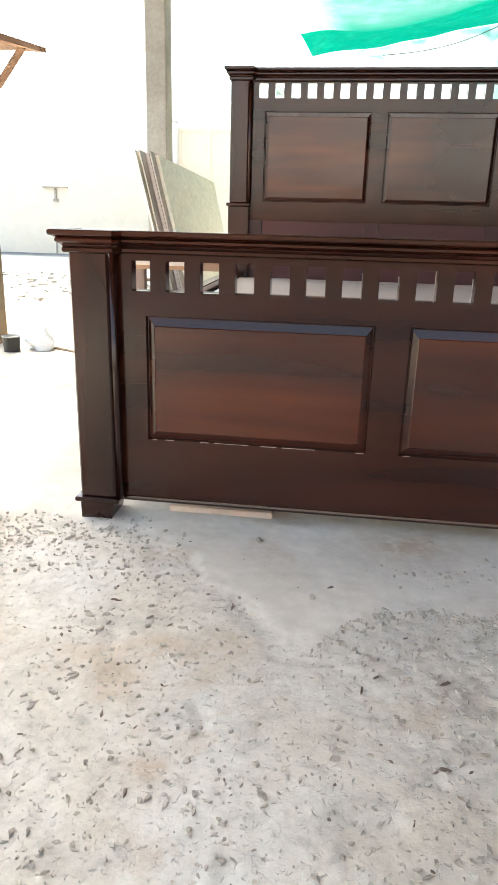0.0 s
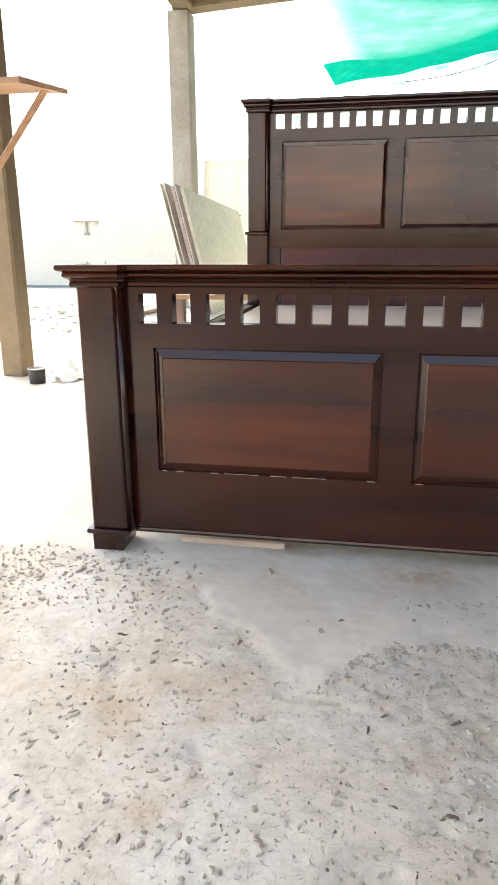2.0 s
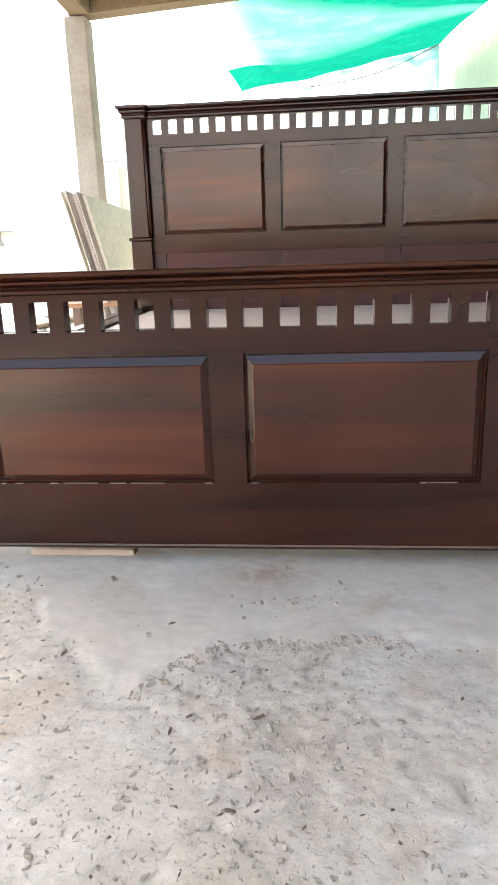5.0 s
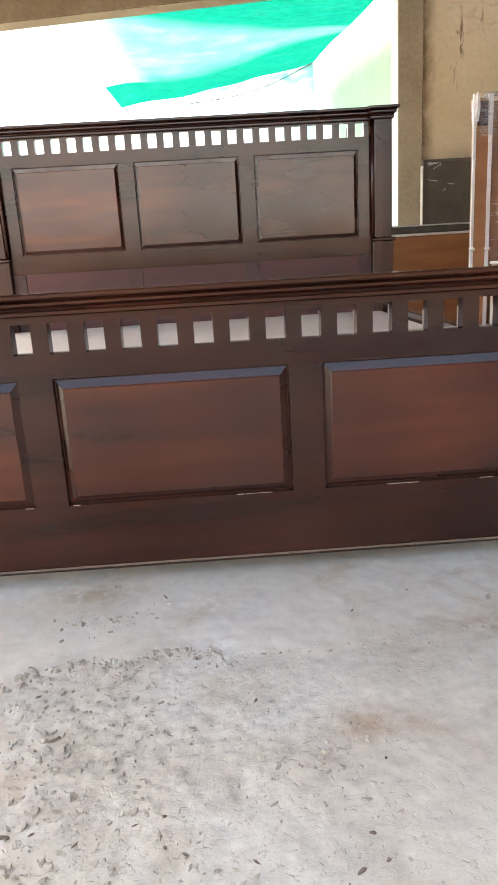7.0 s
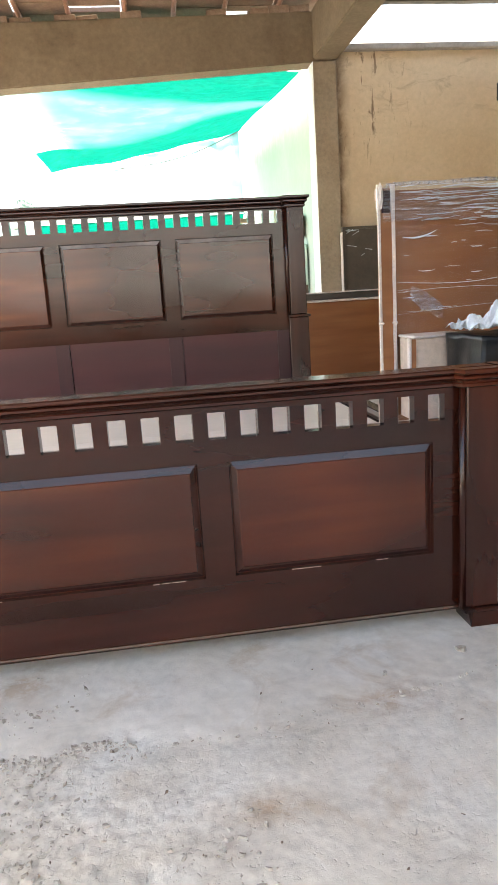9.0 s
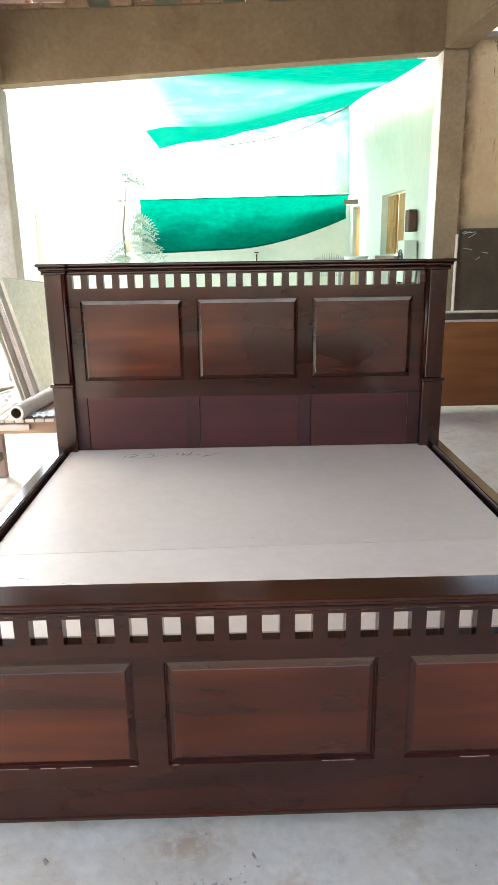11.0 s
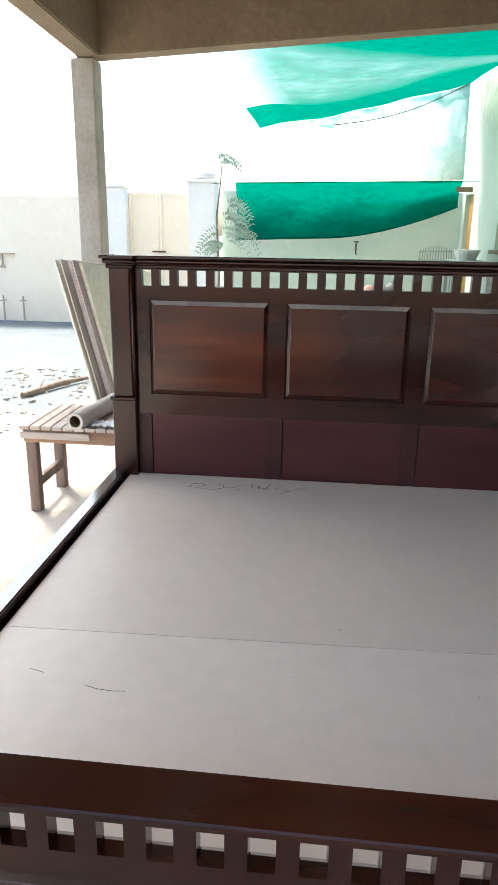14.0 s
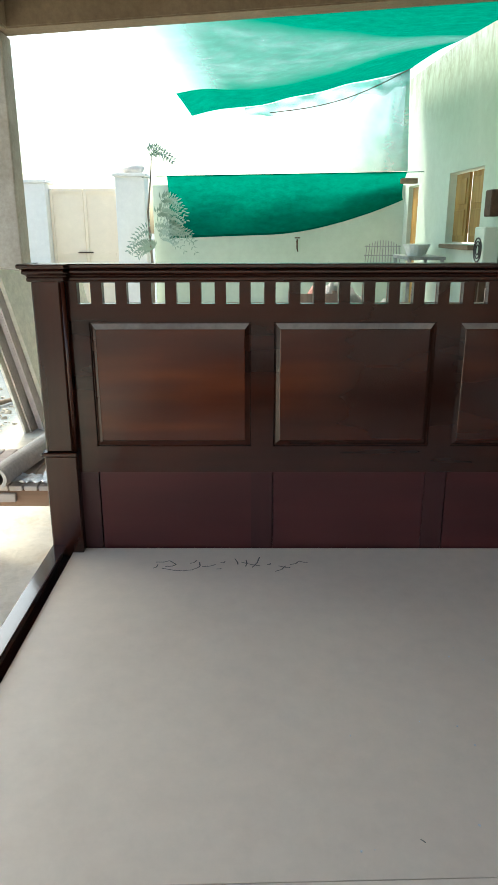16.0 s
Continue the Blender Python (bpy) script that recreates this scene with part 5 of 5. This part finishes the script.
def build_nightstands():
    n = empty("nightstand", "pale wrapped nightstand standing on the floor", "nightstand")
    part("body", boxes((1.535, 1.83, 1.9, 2.13, 0.03, 0.61), bevel=0.004), M_CARTON, n)
    part("top", boxes((1.525, 1.835, 1.892, 2.135, 0.611, 0.626), bevel=0.006), M_FOAM, n, "foam-padded top")
    part("edge_strip", boxes((1.51, 1.534, 1.885, 1.905, 0.0, 0.61), bevel=0.002), M_BROWN, n)
    part("edge_foam", boxes((1.493, 1.509, 1.88, 1.91, 0.0, 0.62), bevel=0.004), M_FOAM, n)
    film_sheet("stretch_film", n, 1.53, 1.835, 0.05, 0.625, 1.885, 12.0, "clear stretch film")
    d = empty("black_cabinet", "low cabinet wrapped in shiny black plastic", "cabinet")
    bm = bmesh.new()
    box(bm, 1.68, 2.3, 1.44, 1.84, 0.0, 0.635)
    bmesh.ops.subdivide_edges(bm, edges=list(bm.edges), cuts=24, use_grid_fill=True)
    rng = random.Random(21)
    for v in bm.verts:
        if v.co.z > 0.02:
            v.co += Vector((1, 1, 0.8)) * 0.016 * noise.noise(v.co * 7) + Vector((0.3, 1, 1)) * 0.008 * noise.noise(Vector((v.co.x * 5, v.co.y * 5, v.co.z * 40)))
    part("wrapping", bm, M_BLACK, d, smooth=True)
    # Glints on the black plastic, drawn as thin white tubes.
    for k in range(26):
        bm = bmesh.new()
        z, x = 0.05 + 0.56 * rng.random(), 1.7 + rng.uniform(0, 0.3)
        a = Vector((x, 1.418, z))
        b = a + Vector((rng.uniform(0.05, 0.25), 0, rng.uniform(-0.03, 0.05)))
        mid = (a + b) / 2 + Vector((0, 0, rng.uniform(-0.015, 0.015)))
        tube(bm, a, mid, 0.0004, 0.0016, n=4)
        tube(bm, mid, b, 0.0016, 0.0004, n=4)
        part("film_glint", bm, M_CRUMPLE, d, "white strip standing in for a glint on a plastic crease")
    bm = bmesh.new()
    bmesh.ops.create_grid(bm, x_segments=40, y_segments=26, size=0.5)
    for v in bm.verts:
        u = v.co.copy()
        h = abs(noise.noise(u * 5)) * 0.13 + abs(noise.noise(u * 11)) * 0.05
        v.co = Vector((1.86 + u.x * 0.46, 1.6 + u.y * 0.28, 0.655 + 1.5 * h * (1 - 1.6 * (u.x ** 2 + u.y ** 2))))
    tagged(part("plastic_sheet", bm, M_CRUMPLE), "crumpled white plastic sheet on the black cabinet", "plastic")


build_nightstands()
tagged(part("switch_box", boxes((4.37, 4.49, 6.53, 6.558, 2.95, 3.14), bevel=0.004), M_POT), "small dark switch box on the plastered wall", "switch")


# ---------------------------------------------------------------- the floor's debris, the deck's marks
def chip(bm, rng, x, y, s, flat, longer=2.2):
    z = ground_height(x, y)
    n = rng.choice((4, 4, 5, 6))
    a0, st = rng.random() * 6.28, rng.uniform(1.0, longer)
    ca, sa = math.cos(a0), math.sin(a0)

    def put(u, v, w):
        u *= st
        return bm.verts.new((x + (u * ca - v * sa) * s, y + (u * sa + v * ca) * s, z + w))

    base = [put(math.cos(6.28 * k / n) * rng.uniform(0.45, 1), math.sin(6.28 * k / n) * rng.uniform(0.45, 1), -0.001) for k in range(n)]
    tu, tv = rng.uniform(-0.5, 0.5), rng.uniform(-0.5, 0.5)
    top = []
    for k in range(n):
        u, v = math.cos(6.28 * k / n) * rng.uniform(0.35, 0.85), math.sin(6.28 * k / n) * rng.uniform(0.35, 0.85)
        top.append(put(u, v, s * flat * max(0.15, 0.75 + tu * u + tv * v)))
    bm.faces.new(top)
    for k in range(n):
        bm.faces.new((base[k], base[(k + 1) % n], top[(k + 1) % n], top[k]))


def build_debris():
    rng = random.Random(11)
    bm, bw = bmesh.new(), bmesh.new()
    k = 0
    while k < 14000:
        x, y = rng.uniform(-1.6, 1.4), -1.35 + 1.35 * rng.random() ** 0.9
        heap = 0.45 + 1.1 * noise.noise(Vector((x * 2.7, y * 2.7, 8))) + 0.7 * noise.noise(Vector((x * 9, y * 9, 2))) - 0.5 * max(0.0, x + 0.45)
        if smooth_layer(x, y) > 0.5:
            heap -= 0.62
        if rng.random() > heap:
            k += 0.3
            continue
        chip(bm, rng, x, y, 0.001 + 0.0046 * rng.random() ** 3.2, rng.uniform(0.7, 1.2), 2.6)
        k += 1
    for k in range(320):
        x = -0.42 + (0.5 if k < 250 else 1.5) * rng.random()
        y = layer_edge(x) - abs(rng.gauss(0.0, 0.02)) - 0.004
        chip(bm, rng, x, y, 0.0016 + 0.0045 * rng.random() ** 2, 1.0)
    for k in range(260):
        x, y = rng.uniform(-1.3, -0.72), rng.uniform(-0.3, -0.06)
        chip(bm, rng, x, y, 0.0016 + 0.0045 * rng.random() ** 2, 1.0)
    for x, y, s in ((-0.424, -0.308, 0.0085), (0.025, -0.53, 0.007), (-0.556, -0.084, 0.01), (-0.672, -0.504, 0.009), (-0.65, -0.529, 0.007), (-0.993, -0.135, 0.011), (0.64, -0.186, 0.009), (0.85, -0.13, 0.014), (-0.366, -0.447, 0.009), (-0.283, -0.328, 0.008)):
        chip(bm, rng, x, y, s, 0.9)
    for k in range(520):
        x, y = rng.uniform(-4.4, -2.2), rng.uniform(3.9, 6.4)
        chip(bm, rng, x, y, 0.006 + 0.03 * rng.random() ** 3, 0.7)
    tagged(part("floor_grit", bm, M_CHIP), "loose concrete grit and chips scattered over the floor", "grit", kind="stuff")
    for k in range(620):
        x, y = rng.uniform(-1.6, 1.2), rng.uniform(-1.35, -0.06)
        if smooth_layer(x, y) > 0.5 and rng.random() < 0.7:
            continue
        chip(bw, rng, x, y, 0.001 + 0.003 * rng.random() ** 2.5, 0.9, 4.0)
    tagged(part("wood_chips", bw, M_SLIVER), "dark wood slivers and shavings on the floor", "shavings", kind="stuff")


build_debris()


def stroke(bm, pts, w):
    z = 0.4156
    pts = [Vector((x, y, z)) for x, y in pts]
    sides = []
    for k, p in enumerate(pts):
        d = (pts[min(k + 1, len(pts) - 1)] - pts[max(k - 1, 0)]).normalized()
        s = Vector((-d.y, d.x, 0)) * w / 2
        sides.append([bm.verts.new(p + s), bm.verts.new(p - s)])
    for a, b in zip(sides, sides[1:]):
        bm.faces.new((a[0], a[1], b[1], b[0]))


def build_marks():
    marks = empty("handwriting", "faint dark handwritten strokes on the bed base", "writing")
    for a, b in (((-0.648, 1.975), (-0.636, 1.99)), ((-0.62, 1.975), (-0.55, 1.964)), ((-0.55, 1.964), (-0.5, 1.978)), ((-0.5, 1.978), (-0.5, 2.0)), ((-0.49, 1.982), (-0.445, 1.99)),
                 ((-0.43, 1.998), (-0.415, 2.003)), ((-0.44, 1.972), (-0.425, 1.977)), ((-0.383, 2.015), (-0.372, 1.99)), ((-0.345, 2.01), (-0.347, 1.982)), ((-0.3, 2.022), (-0.325, 1.978)),
                 ((-0.275, 1.99), (-0.265, 1.996)), ((-0.25, 1.962), (-0.215, 1.985)), ((-0.2, 1.99), (-0.17, 2.004)), ((-0.645, 2.0), (-0.6, 2.006)), ((-0.6, 2.006), (-0.575, 1.99)), ((-0.53, 1.995), (-0.51, 2.008)), ((-0.575, 1.99), (-0.61, 1.982)), ((-0.24, 1.985), (-0.2, 1.978)), ((-0.17, 2.004), (-0.14, 2.0)), ((-0.36, 2.0), (-0.3, 1.985))):
        bm = bmesh.new()
        a, b = ((x, 1.965 + (y - 1.99) * 1.7) for x, y in (a, b))
        stroke(bm, [a, (Vector((*a, 0)) * 0.5 + Vector((*b, 0)) * 0.5 + Vector((0.004, -0.005, 0)))[:2], b], 0.004)
        part("stroke", bm, M_INK, marks)
    for pts in (((-0.79, 0.618), (-0.765, 0.612), (-0.75, 0.607)), ((-0.635, 0.573), (-0.6, 0.562), (-0.56, 0.559), (-0.53, 0.562)), ((-0.02, 0.9), (-0.012, 0.893))):
        bm = bmesh.new()
        stroke(bm, list(pts), 0.0024)
        tagged(part("scratch", bm, M_INK), "thin dark scratch on the bed base", "scratch", group="scratches")

    rng, bm = random.Random(17), bmesh.new()
    for k in range(46):
        x, y, r = rng.uniform(-0.15, 0.6), rng.uniform(0.15, 1.5), rng.uniform(0.0011, 0.0034)
        tube(bm, (x, y, 0.415), (x + rng.uniform(-r, r), y, 0.4162), r, r * 0.6, 6)
    tagged(part("paint_specks", bm, M_CRUMPLE), "tiny whitish paint specks on the bed base", "specks", kind="stuff")


build_marks()


def build_beam_bricks():
    """A rough brick course laid on the far beam, some bricks missing."""
    rng = random.Random(21)
    ob = bpy.data.objects["beam_1"]
    me = mesh_of("brick", boxes((-0.11, 0.11, -0.055, 0.055, 0, 0.07), bevel=0.006), M_BRICK)
    x = -2.5
    while x < 2.4:
        u = (x + 2.61) / 5.06
        if rng.random() < 0.62:
            b = new("brick", me)
            b.parent = ob
            b.matrix_world = pose(x, 6.47 + 0.1 * u + rng.uniform(-0.012, 0.012), 3.752 + 0.15 * u, 0, -1.7, rng.uniform(-9, 9)) @ Matrix.Diagonal((1, 1, rng.uniform(0.6, 1.1), 1))
        x += 0.228


build_beam_bricks()
